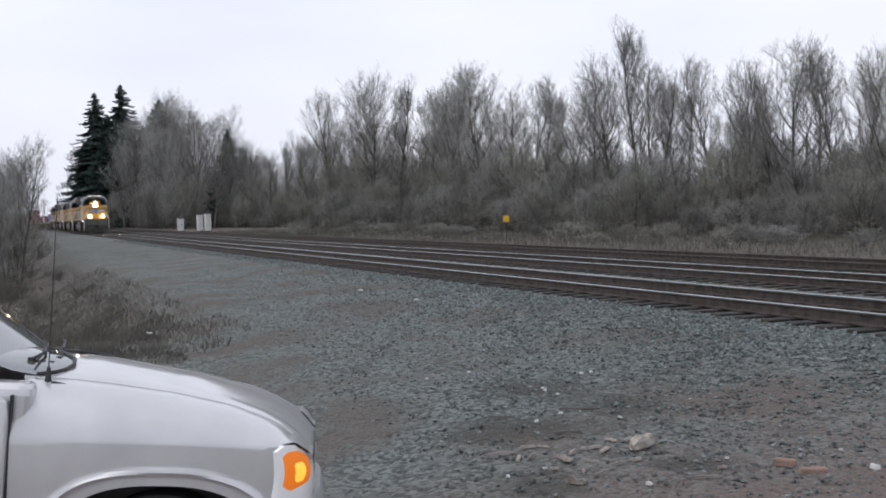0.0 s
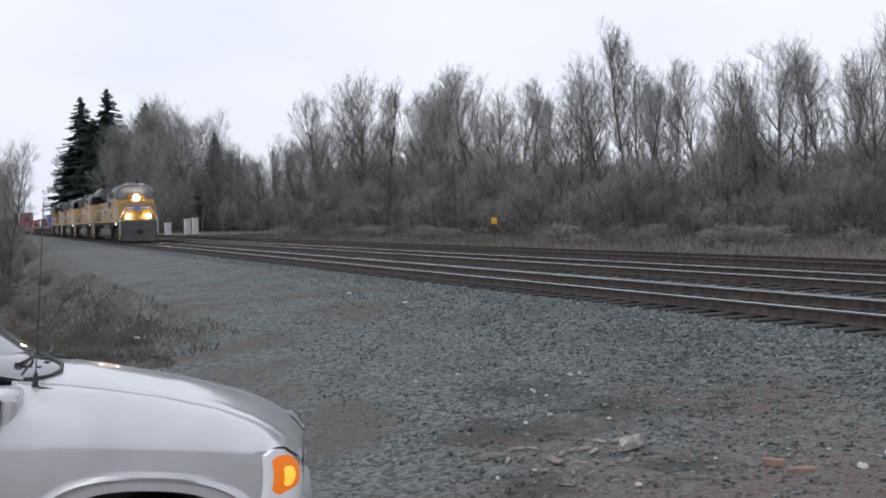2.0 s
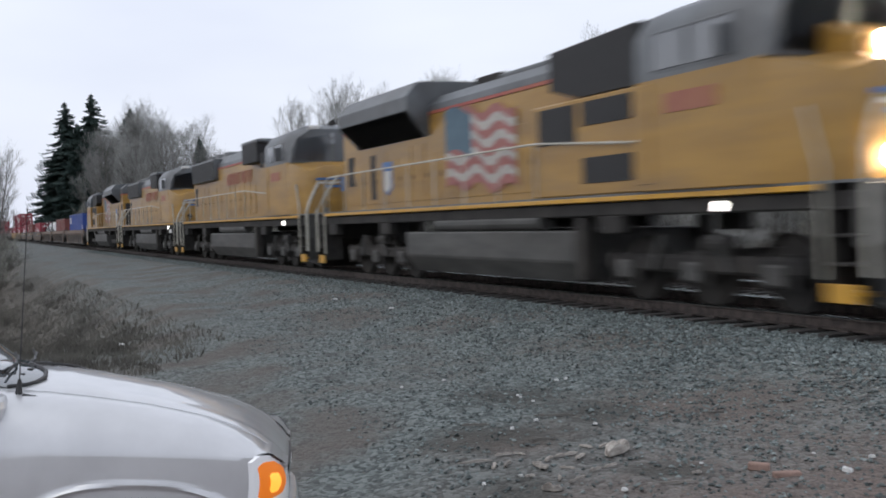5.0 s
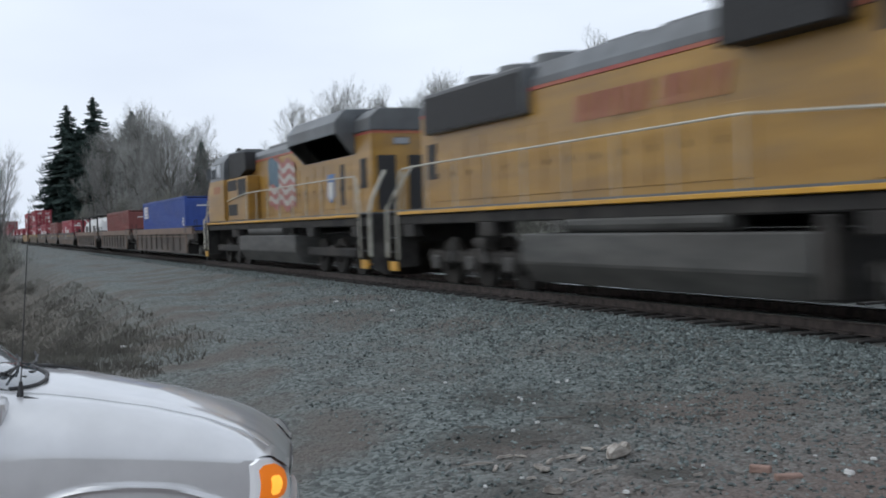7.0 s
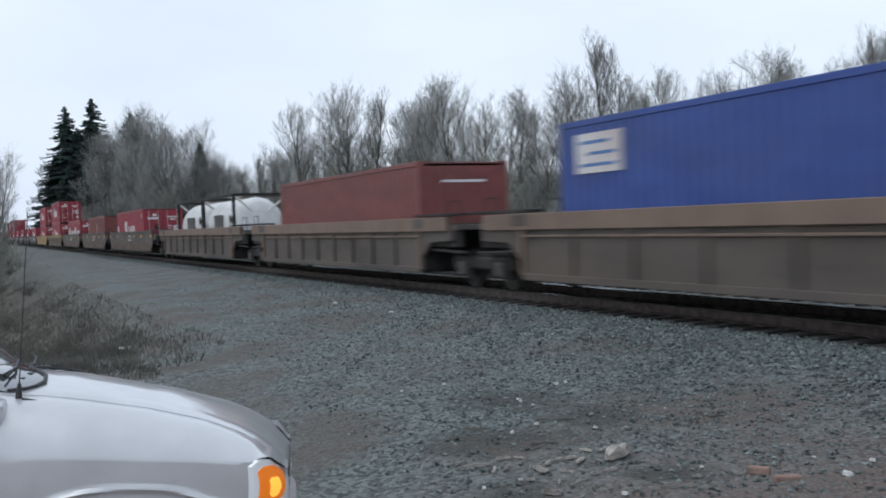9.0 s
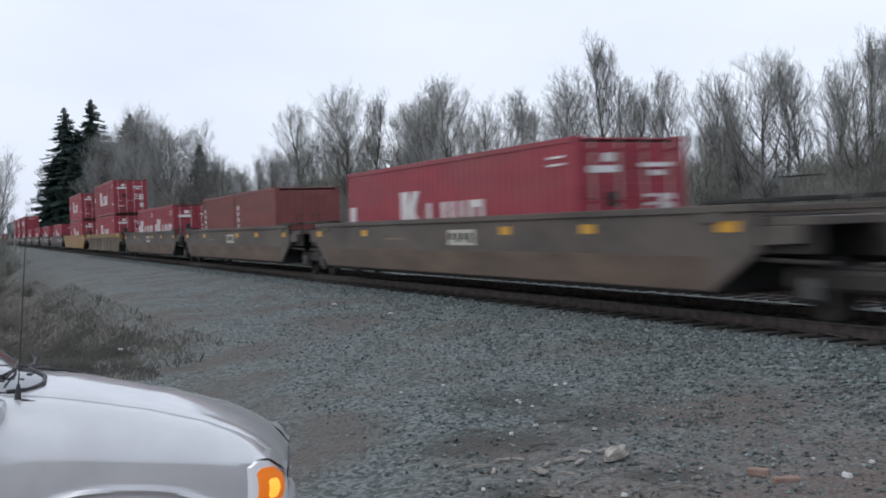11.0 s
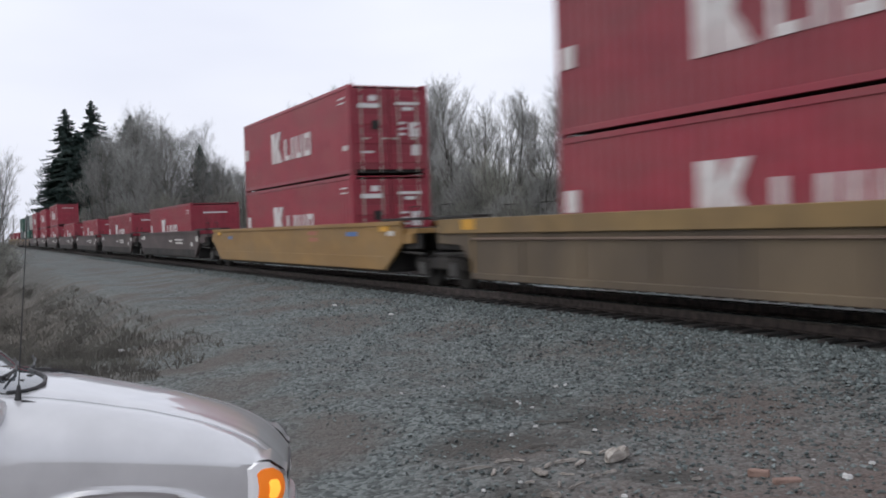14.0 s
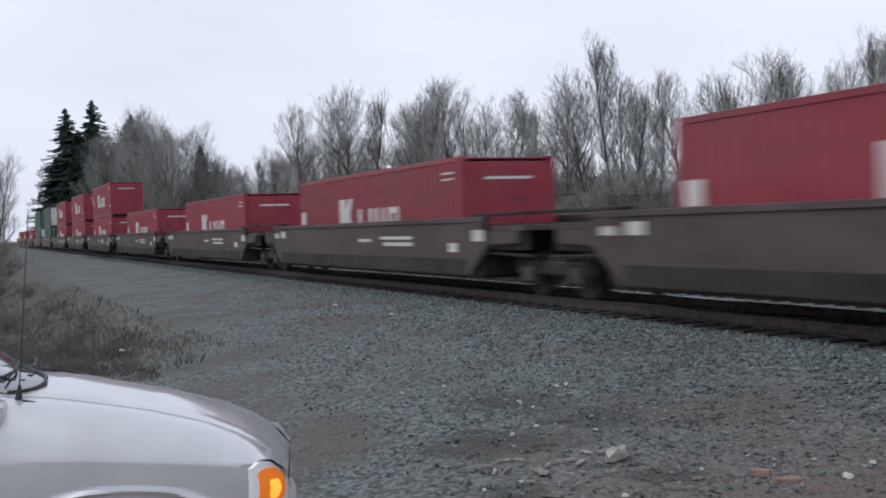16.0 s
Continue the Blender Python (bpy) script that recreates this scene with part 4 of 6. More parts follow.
def sport_utility():
    car = empty("sport_utility_vehicle", "silver sport utility vehicle parked on the gravel, indicator lit", "car", "", pose(-4.154, 1.019, 0.887) @ pose(0, 0, 0, 0, 0, 73) @ pose(0, 0, 0, 0, 4.0, 0) @ pose(0, 0, 0, -5.5, 0, 0) @ pose(0, 0.93, -0.92))
    # x, half width at the crease, width at the hood's edge, z of hood edge, z of crown, nose inset
    hood = [(-1.25, 0.930, 0.63, 1.188, 1.262), (-0.90, 0.932, 0.63, 1.172, 1.240), (-0.72, 0.932, 0.63, 1.156, 1.212), (-0.46, 0.932, 0.625, 1.124, 1.170),
            (-0.22, 0.930, 0.615, 1.076, 1.102), (-0.08, 0.926, 0.600, 1.028, 1.046), (0.0, 0.918, 0.585, 0.990, 1.002), (0.05, 0.885, 0.570, 0.954, 0.962), (0.10, 0.820, 0.545, 0.910, 0.918), (0.145, 0.72, 0.515, 0.858, 0.864)]
    xs = np.unique(np.concatenate([np.linspace(-1.10, -0.1, 21), np.linspace(-0.1, 0.145, 14)]))

    # hood: crowned panel with a raised shoulder line
    def hood_row(x, lift=0.0):
        wc, wh, ze, zc = smooth_interp(hood, x)
        k = 12
        pts = []
        for i in range(2 * k + 1):
            q = -1 + i / k
            z = ze + (zc - ze) * (1 - abs(q) ** 2.3)
            z += 0.006 * math.exp(-((abs(q) - 0.88) / 0.08) ** 2)
            pts.append((q * wh, z + lift))
        return pts
    top = body_loft([(x, hood_row(x)) for x in xs], False)
    r = bmesh.ops.extrude_edge_only(top, edges=[e for e in top.edges if e.is_boundary])
    for vtx in [g for g in r["geom"] if isinstance(g, bmesh.types.BMVert)]:
        vtx.co.z -= 0.025
    h = part("hood", top, M_PAINT, car, "silver crowned engine hood", smooth=True)
    part("hood_lip", tube([(0.140, -0.50, 0.846), (0.146, -0.25, 0.850), (0.148, 0, 0.852), (0.146, 0.25, 0.850), (0.140, 0.50, 0.846)], 0.010, bm=None), M_BLACKP, h, "dark gap under the hood's edge")

    # fenders, one a side, with the flared arch cut out
    AX = -0.465
    AR, AH = 0.465, 0.408

    def lamp_line(x):
        return float(np.interp(x, (-0.01, 0.03, 0.07, 0.11, 0.145), (0.905, 0.936, 0.938, 0.902, 0.850)))

    for s in (-1, 1):
        rows = []
        for x in np.concatenate([np.linspace(-1.064, 0.0, 65), np.linspace(0.012, 0.145, 11)]):
            wc, wh, ze, zc = smooth_interp(hood, x)
            col = []
            da = abs(x - AX)
            crease = 0.930 - 0.018 * min(x, 0.0)
            floor_z = 0.36 + AH * (1 - (da / AR) ** 2.6) ** (1 / 2.6) if da < AR else 0.36
            if x > 0:
                floor_z = lamp_line(x) + 0.006
                crease = max(floor_z + 0.004, crease - 0.35 * x)
            for q in (0, 0.05, 0.08, 0.11, 0.14, 0.17, 0.20, 0.23, 0.26, 0.29, 0.32, 0.35, 0.38, 0.41, 0.44, 0.47, 0.50, 0.53, 0.56, 0.59, 0.62, 0.64, 0.68, 0.73, 0.79, 0.85, 0.91, 0.96, 1.0):
                if q <= 0.62:
                    z = floor_z + (crease - floor_z) * (q / 0.62)
                    rr = ((da / AR) ** 2.6 + (max(z - 0.36, 0.0) / AH) ** 2.6) ** (1 / 2.6)
                    bulge = (0.014 * math.exp(-((rr - 1.13) / 0.020) ** 2) + 0.008 * min(1.0, max(0.0, (1.15 - rr) / 0.03))) if x <= 0 else 0.0
                    y = wc - 0.020 * ((crease - z) / 0.4) ** 2 + bulge
                else:
                    g = (q - 0.62) / 0.38
                    top_z = max(ze - 0.004, crease + 0.003)
                    z = crease + (top_z - crease) * math.sin(g * math.pi / 2) ** 0.95
                    y = wc - (wc - wh - 0.004) * (0.30 * g + 0.70 * g ** 1.8) - 0.004 * g
                col.append((s * y, z))
            rows.append((x, col))
        bm = body_loft(rows, False)
        inner = bmesh.ops.extrude_edge_only(bm, edges=[e for e in bm.edges if e.is_boundary])
        for vtx in [g for g in inner["geom"] if isinstance(g, bmesh.types.BMVert)]:
            vtx.co.y -= s * 0.06
        part("fender", bm, M_PAINT, car, "silver front fender with flared wheel arch", smooth=True)
    for s in (-1, 1):
        part("cowl_side", box(-1.50, -1.0, s * 0.62, s * 0.90, 0.75, 1.165, 0.05, seg=3), M_PAINT, car)
    # dark wheel house and engine bay below the skin
    part("engine_bay", box(-1.0, 0.08, -0.66, 0.66, 0.34, 0.84, 0.03), M_BLACKP, car, "dark inner structure")

    # lamps: clear housing that wraps the corner, with the amber indicator in it
    for s in (-1, 1):
        n = 29
        ring = [(-0.002 + 0.140 * math.sin(radians(90 * j / (n - 1))), 0.53 + 0.400 * math.cos(radians(90 * j / (n - 1))) ** 0.8) for j in range(n)]
        ZT = [lamp_line(x) for x, y in ring]

        def shell(zt, zb, out, a0=0, a1=n, sunk=0.04):
            bm = bmesh.new()
            rows = []
            for j in range(a0, a1):
                x, y = ring[j]
                col = []
                for k in range(8):
                    z = zt[j] + (zb[j] - zt[j]) * k / 7
                    swell = 0.09 * (ZT[j] - z) * min(1.0, 0.2 + j / 16) + 0.010 * math.sin(math.pi * k / 7)
                    col.append(bm.verts.new((x + out + swell, s * (y + 0.6 * out), z)))
                rows.append(col)
            for a, b in zip(rows, rows[1:]):
                for k in range(7):
                    bm.faces.new((a[k], a[k + 1], b[k + 1], b[k]))
            e = bmesh.ops.extrude_edge_only(bm, edges=[q for q in bm.edges if q.is_boundary])
            for vtx in [g for g in e["geom"] if isinstance(g, bmesh.types.BMVert)]:
                vtx.co.x -= sunk
                vtx.co.y -= s * sunk * 0.7
            return bm
        low = [0.69] * n
        lamp = part("headlight", shell(ZT, low, 0.0), M_CLEARLENS, car, "clear wrap-around headlight with chrome reflector", smooth=True)
        part("lens_edge", shell([z + 0.009 for z in ZT], [z + 0.001 for z in ZT], 0.002, 10), M_BLACKP, lamp, "dark gap above the lamp")
        a0, a1 = 3, 20

        def rounded(j, a, b, tall):
            u = abs(j - (a + b - 1) / 2) / ((b - 1 - a) / 2)
            return tall * max(0.72, (1 - min(u, 1.0) ** 4.5) ** (1 / 4.5))
        zt2 = [min(0.832 + rounded(j, a0, a1, 0.080), ZT[j] - 0.014) for j in range(n)]
        zb2 = [0.832 - rounded(j, a0, a1, 0.080) for j in range(n)]
        amb = part("indicator", shell(zt2, zb2, 0.004, a0, a1, 0.012), M_AMBER, lamp, "glowing amber turn indicator", smooth=True)
        part("bulb", shell([0.828 + rounded(j, 8, 15, 0.044) for j in range(n)], [0.828 - rounded(j, 8, 15, 0.044) for j in range(n)], 0.008, 8, 15, 0.006), M_AMBERHOT, amb, "lit amber bulb", smooth=True)

    # grille, bumper
    g = part("grille", box(0.06, 0.140, -0.52, 0.52, 0.66, 0.836, 0.02), M_BLACKP, car, "black front grille")
    for k in range(4):
        part("grille_bar", box(0.140, 0.155, -0.50, 0.50, 0.680 + 0.038 * k, 0.694 + 0.038 * k, 0.004), M_CHROME, g)
    rows = []
    for y in np.linspace(-0.93, 0.93, 25):
        x = 0.185 - 0.26 * abs(y / 0.93) ** 4.0
        rows.append((x, float(y)))
    bm = bmesh.new()
    prof = [(-0.12, 0.665), (0.0, 0.672), (0.015, 0.64), (0.02, 0.52), (-0.01, 0.40), (-0.14, 0.34)]
    cols = [[bm.verts.new((x + a, y, z)) for a, z in prof] for x, y in rows]
    for a, b in zip(cols, cols[1:]):
        for k in range(len(prof) - 1):
            bm.faces.new((a[k], a[k + 1], b[k + 1], b[k]))
    part("bumper", bm, M_PAINT, car, "silver front bumper", smooth=True)

    # cabin behind: doors, windscreen, roof, tail
    side = [(-1.07, 0.36), (-1.07, 1.10), (-1.12, 1.12), (-1.75, 1.70), (-2.0, 1.76), (-3.6, 1.74), (-4.35, 1.15), (-4.42, 0.45), (-3.95, 0.36)]
    bm = extrude([(x, z) for x, z in side if z < 1.2], -0.925, 0.925, 0.03, seg=2)
    part("body_shell", bm, M_PAINT, car, "silver lower body", smooth=True)
    cab = body_loft([(-1.28, [(-0.82, 1.13), (-0.76, 1.15), (0, 1.195), (0.76, 1.15), (0.82, 1.13)]), (-2.0, [(-0.86, 1.15), (-0.66, 1.60), (0, 1.68), (0.66, 1.60), (0.86, 1.15)]),
                     (-2.4, [(-0.88, 1.15), (-0.63, 1.70), (0, 1.76), (0.63, 1.70), (0.88, 1.15)]), (-3.7, [(-0.87, 1.15), (-0.62, 1.68), (0, 1.74), (0.62, 1.68), (0.87, 1.15)]), (-4.30, [(-0.84, 1.15), (-0.66, 1.40), (0, 1.45), (0.66, 1.40), (0.84, 1.15)])])
    part("greenhouse", cab, M_PAINT, car, "silver roof and pillars", smooth=True)
    ws = bmesh.new()
    q = [[ws.verts.new((x, y, z)) for x, z in ((-1.20 - 0.05 * (y / 0.74) ** 2, 1.185 + 0.045 * (1 - (y / 0.74) ** 2)), (-1.62, 1.455 + 0.05 * (1 - (y / 0.74) ** 2)), (-2.02, 1.69 + 0.04 * (1 - (y / 0.74) ** 2)))] for y in np.linspace(-0.74, 0.74, 13)]
    for a, b in zip(q, q[1:]):
        for k in range(2):
            ws.faces.new((a[k], a[k + 1], b[k + 1], b[k]))
    part("windscreen", ws, M_COWL, car, "sloping tinted windscreen", smooth=True)
    for s in (-1, 1):
        d = part("front_door", extrude([(-1.075, 0.42), (-1.070, 1.02), (-1.078, 1.10), (-2.05, 1.12), (-2.06, 0.42)], s * 0.905, s * 0.945, 0.012, seg=2), M_PAINT, car, "silver front door", smooth=True)
        part("side_window", extrude([(-1.45, 1.20), (-2.02, 1.58), (-2.3, 1.62), (-2.32, 1.20)], s * 0.76, s * 0.80), M_GLASS, d, "dark side window")
        part("door_handle", box(-1.98, -1.82, s * 0.945, s * 0.975, 1.00, 1.03, 0.008), M_BLACKP, d)
        part("door_gap", box(-1.070, -1.063, s * 0.90, s * 0.931, 0.45, 1.12), M_BLACKP, d, "dark shut line")
    # cowl with wipers and the mast of the aerial
    cowl = bmesh.new()

    def cowl_z(x, y):
        return smooth_interp(hood, x)[2] + (smooth_interp(hood, x)[3] - smooth_interp(hood, x)[2]) * (1 - min(abs(y / 0.63), 1.0) ** 2.3) + 0.006

    q, rim = [], []
    for y in np.linspace(-0.63, 0.60, 28):
        front = float(np.interp(y, (-0.63, -0.60, -0.54, -0.45, -0.30, -0.15, 0.0, 0.15, 0.30, 0.45, 0.54, 0.60), (-1.05, -0.99, -0.955, -0.94, -0.97, -1.05, -1.12, -1.05, -0.97, -0.94, -0.955, -0.99)))
        rim.append((front, y, cowl_z(front, y) + 0.004))
        back = -1.26
        q.append([cowl.verts.new((x, y, z)) for x, z in ((front, cowl_z(front, y)), ((front + back) / 2, cowl_z((front + back) / 2, y) + 0.012), (back, 1.222 + 0.055 * (1 - (y / 0.74) ** 2)))])
    for a, b in zip(q, q[1:]):
        for k in range(2):
            cowl.faces.new((a[k], a[k + 1], b[k + 1], b[k]))
    cw = part("cowl", cowl, M_COWL, car, "glossy windscreen foot reflecting the sky", smooth=True)
    part("hood_seal", swept(rim, 0.009), M_BLACKP, cw, "black rubber seal along the hood's rear edge")
    for y0, y1, dx in ((-0.46, -0.05, 0.0), (0.08, 0.50, 0.05)):
        w = part("wiper", tube([(-1.12 - dx, y0, 1.245), (-1.09 - dx, y0 + 0.10, 1.272), (-1.16 - dx, y1, 1.300)], 0.007), M_BLACKP, car, "black windscreen wiper")
        part("wiper_blade", tube([(-1.08 - dx, y0 - 0.08, 1.240), (-1.11 - dx, (y0 + y1) / 2, 1.282), (-1.20 - dx, y1 + 0.10, 1.312)], 0.006), M_RUBBER, w)
        part("wiper_pivot", cyl((-1.12 - dx, y0, 1.19), (-1.12 - dx, y0, 1.252), 0.026, 0.018), M_BLACKP, w)
        for k in range(3):
            yc = y0 + 0.02 + 0.13 * k
            part("cowl_clip", box(-1.055 - dx, -1.030 - dx, yc, yc + 0.07, cowl_z(-1.04 - dx, yc) - 0.004, cowl_z(-1.04 - dx, yc) + 0.012, 0.004), M_BLACKP, cw)
    a = part("aerial", cyl((-0.985, -0.70, 1.155), (-0.985, -0.70, 1.225), 0.016, 0.007, 10), M_BLACKP, car, "thin black aerial mast")
    part("mast", cyl((-0.985, -0.70, 1.21), (-0.990, -0.70, 1.95), 0.0028, 0.0018, 6), M_BLACKP, a)
    part("aerial_base", cyl((-0.965, -0.715, 1.150), (-0.885, -0.715, 1.146), 0.018, 0.008, 10), M_BLACKP, a, "black aerial base")
    # wheels
    for x in (AX, AX - 2.87):
        for s in (-1, 1):
            bm = bmesh.new()
            bmesh.ops.create_cone(bm, cap_ends=True, segments=40, radius1=0.362, radius2=0.362, depth=0.235, matrix=pose(x, s * 0.80, 0.362, 90))
            bmesh.ops.bevel(bm, geom=[e for e in bm.edges if e.is_manifold and e.calc_face_angle(0) > 1.0], offset=0.03, segments=2, affect='EDGES')
            w = part("wheel", bm, M_RUBBER, car, "black road tyre", smooth=True)
            part("rim", cyl((x, s * 0.86, 0.362), (x, s * 0.925, 0.362), 0.225, 0.20, 24), M_ALLOY, w, "silver alloy rim")
            for k in range(5):
                u = 2 * math.pi * k / 5
                part("spoke", cyl((x, s * 0.928, 0.362), (x + 0.2 * math.sin(u), s * 0.92, 0.362 + 0.2 * math.cos(u)), 0.03, 0.02, 6), M_ALLOY, w)
    return car


sport_utility()


# ---- the train ----
M_YEL = material("armour_yellow_paint", (0.300, 0.162, 0.026), (0.385, 0.216, 0.037), scale=1.2, rough=0.42, dirt=(0.20, 0.125, 0.055), dirt_amount=0.55, dirt_scale=0.9, stretch=(0.35, 1, 2.2), coat=0.15)
M_STRIPE = material("yellow_sill_stripe", (0.52, 0.27, 0.02), (0.62, 0.33, 0.03), scale=2, rough=0.4, dirt=(0.3, 0.2, 0.08), dirt_amount=0.5)
M_GREYP = material("harbour_mist_grey_paint", (0.088, 0.096, 0.104), (0.140, 0.150, 0.158), scale=1.5, rough=0.45, dirt=(0.06, 0.055, 0.05), dirt_amount=0.5)
M_UNDER = material("sooty_underframe", (0.012, 0.011, 0.011), (0.032, 0.030, 0.028), scale=3, rough=0.85, dirt=(0.07, 0.06, 0.05), dirt_amount=0.4, bump=0.3, bump_scale=14)
M_TANK = material("dusty_grey_tank", (0.055, 0.055, 0.052), (0.105, 0.102, 0.096), scale=1.5, rough=0.6, dirt=(0.05, 0.045, 0.04), dirt_amount=0.6, stretch=(0.5, 1, 2))
M_GRILLE = material("black_grille_mesh", (0.012, 0.012, 0.013), (0.030, 0.030, 0.032), scale=30, rough=0.7, bump=0.5, bump_scale=60)
M_TRED = material("train_red_band", (0.33, 0.070, 0.055), (0.40, 0.095, 0.075), scale=2, rough=0.5, dirt=(0.34, 0.17, 0.06), dirt_amount=0.5)
M_TFADED = material("faded_red_lettering", (0.30, 0.110, 0.075), (0.34, 0.145, 0.085), scale=2, rough=0.6, dirt=(0.33, 0.17, 0.04), dirt_amount=0.7)
M_FLAG = material("faded_flag_red", (0.27, 0.09, 0.08), (0.36, 0.14, 0.12), scale=3, rough=0.5)
M_FLAGB = material("faded_flag_blue", (0.055, 0.105, 0.150), (0.085, 0.150, 0.195), scale=3, rough=0.5)
M_FLAGW = material("faded_flag_white", (0.36, 0.34, 0.31), (0.48, 0.45, 0.41), scale=3, rough=0.5)
M_TBLUE = material("emblem_blue", (0.06, 0.14, 0.34), (0.09, 0.20, 0.42), scale=3, rough=0.5)
M_TWHITE = material("train_white_paint", (0.60, 0.59, 0.56), (0.76, 0.75, 0.72), scale=3, rough=0.5, dirt=(0.35, 0.3, 0.25), dirt_amount=0.45)
M_RAILW = material("pale_handrail_paint", (0.38, 0.36, 0.30), (0.55, 0.53, 0.46), scale=4, rough=0.5)
M_LGLASS = glassy("cab_glass", (0.12, 0.13, 0.145), 0.04)
M_LGLASS.node_tree.nodes["Principled BSDF"].inputs["IOR"].default_value = 2.0
M_HEAD = glow("lit_headlight", (1.0, 0.80, 0.56), 300.0)
M_DITCH = glow("lit_ditch_light", (1.0, 0.78, 0.52), 36.0)
M_STEPL = glow("lit_step_light", (1.0, 0.95, 0.85), 6.0)
M_CRED = material("red_container_paint", (0.235, 0.018, 0.036), (0.290, 0.026, 0.046), scale=1.5, rough=0.5, dirt=(0.20, 0.06, 0.06), dirt_amount=0.45, dirt_scale=0.7, stretch=(0.6, 1, 1.6), rnd=0.14)
M_CBROWN = material("maroon_container_paint", (0.155, 0.040, 0.036), (0.200, 0.056, 0.050), scale=1.5, rough=0.55, dirt=(0.12, 0.05, 0.04), dirt_amount=0.5, stretch=(0.6, 1, 1.6))
M_CBLUE = material("blue_container_paint", (0.022, 0.055, 0.250), (0.032, 0.075, 0.310), scale=1.5, rough=0.5, dirt=(0.04, 0.06, 0.16), dirt_amount=0.4, stretch=(0.6, 1, 1.6))
M_CGREEN = material("dark_green_container_paint", (0.020, 0.075, 0.055), (0.030, 0.105, 0.078), scale=1.5, rough=0.5)
M_CTEAL = material("slate_container_paint", (0.055, 0.075, 0.078), (0.080, 0.105, 0.108), scale=1.5, rough=0.5)
M_CMARK = material("white_container_marking", (0.62, 0.61, 0.60), (0.74, 0.73, 0.72), scale=6, rough=0.6, dirt=(0.4, 0.25, 0.25), dirt_amount=0.4)
M_WTAN = material("tan_brown_car_steel", (0.105, 0.078, 0.048), (0.155, 0.116, 0.072), scale=1.0, rough=0.7, dirt=(0.075, 0.058, 0.044), dirt_amount=0.75, dirt_scale=0.8, stretch=(0.8, 1, 0.5))
M_WTCHORD = material("yellowed_top_chord", (0.19, 0.125, 0.050), (0.26, 0.17, 0.066), scale=1.5, rough=0.7, dirt=(0.16, 0.11, 0.06), dirt_amount=0.6)
M_WCHORD = material("tan_top_chord", (0.165, 0.115, 0.085), (0.215, 0.152, 0.115), scale=1.5, rough=0.7, dirt=(0.14, 0.10, 0.08), dirt_amount=0.5)
M_WGREY = material("dirty_grey_car_steel", (0.066, 0.055, 0.049), (0.118, 0.100, 0.088), scale=1.0, rough=0.75, dirt=(0.10, 0.074, 0.056), dirt_amount=0.6, dirt_scale=0.5, stretch=(0.5, 1, 1.5))
M_WRUST = material("rusty_lower_band", (0.085, 0.060, 0.043), (0.140, 0.098, 0.070), scale=1.4, rough=0.8, dirt=(0.06, 0.046, 0.038), dirt_amount=0.6, stretch=(0.4, 1, 1.5))
M_WPLUM = material("plum_grey_car_steel", (0.058, 0.042, 0.041), (0.098, 0.073, 0.070), scale=1.0, rough=0.7, dirt=(0.05, 0.042, 0.04), dirt_amount=0.6, stretch=(0.5, 1, 1.5))
M_WYEL = material("faded_yellow_car_steel", (0.245, 0.140, 0.042), (0.315, 0.185, 0.060), scale=1.0, rough=0.65, dirt=(0.22, 0.15, 0.07), dirt_amount=0.6, stretch=(0.5, 1, 1.5))
M_REFL = glow("yellow_reflector", (1.0, 0.55, 0.02), 0.0, (0.60, 0.31, 0.02))
M_TANKW = material("white_tank_shell", (0.62, 0.62, 0.62), (0.78, 0.78, 0.78), scale=1.5, rough=0.35, dirt=(0.4, 0.38, 0.35), dirt_amount=0.4)

TRAIN = []          # (thing, x at 3.9 s, height over the rail, turned)


def rolls(thing, u, z=0.0, turned=False):
    TRAIN.append((thing, u, z, turned))
    return thing


def bogie(parent, x, axles, r, half=1.12):
    b = part("bogie", box(x - axles[-1] - 0.55, x + axles[-1] + 0.55, -half - 0.06, -half + 0.08, r - 0.02, r + 0.26, 0.05), M_UNDER, parent, "sooty cast steel bogie frame")
    part("side_frame", box(x - axles[-1] - 0.55, x + axles[-1] + 0.55, half - 0.08, half + 0.06, r - 0.02, r + 0.26, 0.05), M_UNDER, b)
    part("bolster", box(x - 0.25, x + 0.25, -half, half, r, r + 0.32, 0.03), M_UNDER, b)
    ax = sorted({a * s for a in axles for s in (-1, 1)})
    for a in ax:
        for s in (-1, 1):
            w = cyl((x + a, s * 0.70, r), (x + a, s * 0.82, r), r, seg=28)
            cyl((x + a, s * 0.66, r), (x + a, s * 0.70, r), r + 0.02, seg=28, bm=w)
            cyl((x + a, s * 0.82, r), (x + a, s * 0.90, r), r * 0.4, seg=14, bm=w)
            part("wheel", w, M_UNDER, b, "dark steel wheel", smooth=True)
        part("axle_box", box(x + a - 0.17, x + a + 0.17, -half - 0.14, -half - 0.06, r - 0.16, r + 0.16, 0.04), M_TANK, b)
        for q in (-1, 1):
            part("coil_spring", cyl((x + a + q * 0.30, -half - 0.02, r - 0.2), (x + a + q * 0.30, -half - 0.02, r + 0.30), 0.07, seg=10), M_UNDER, b)
    return b


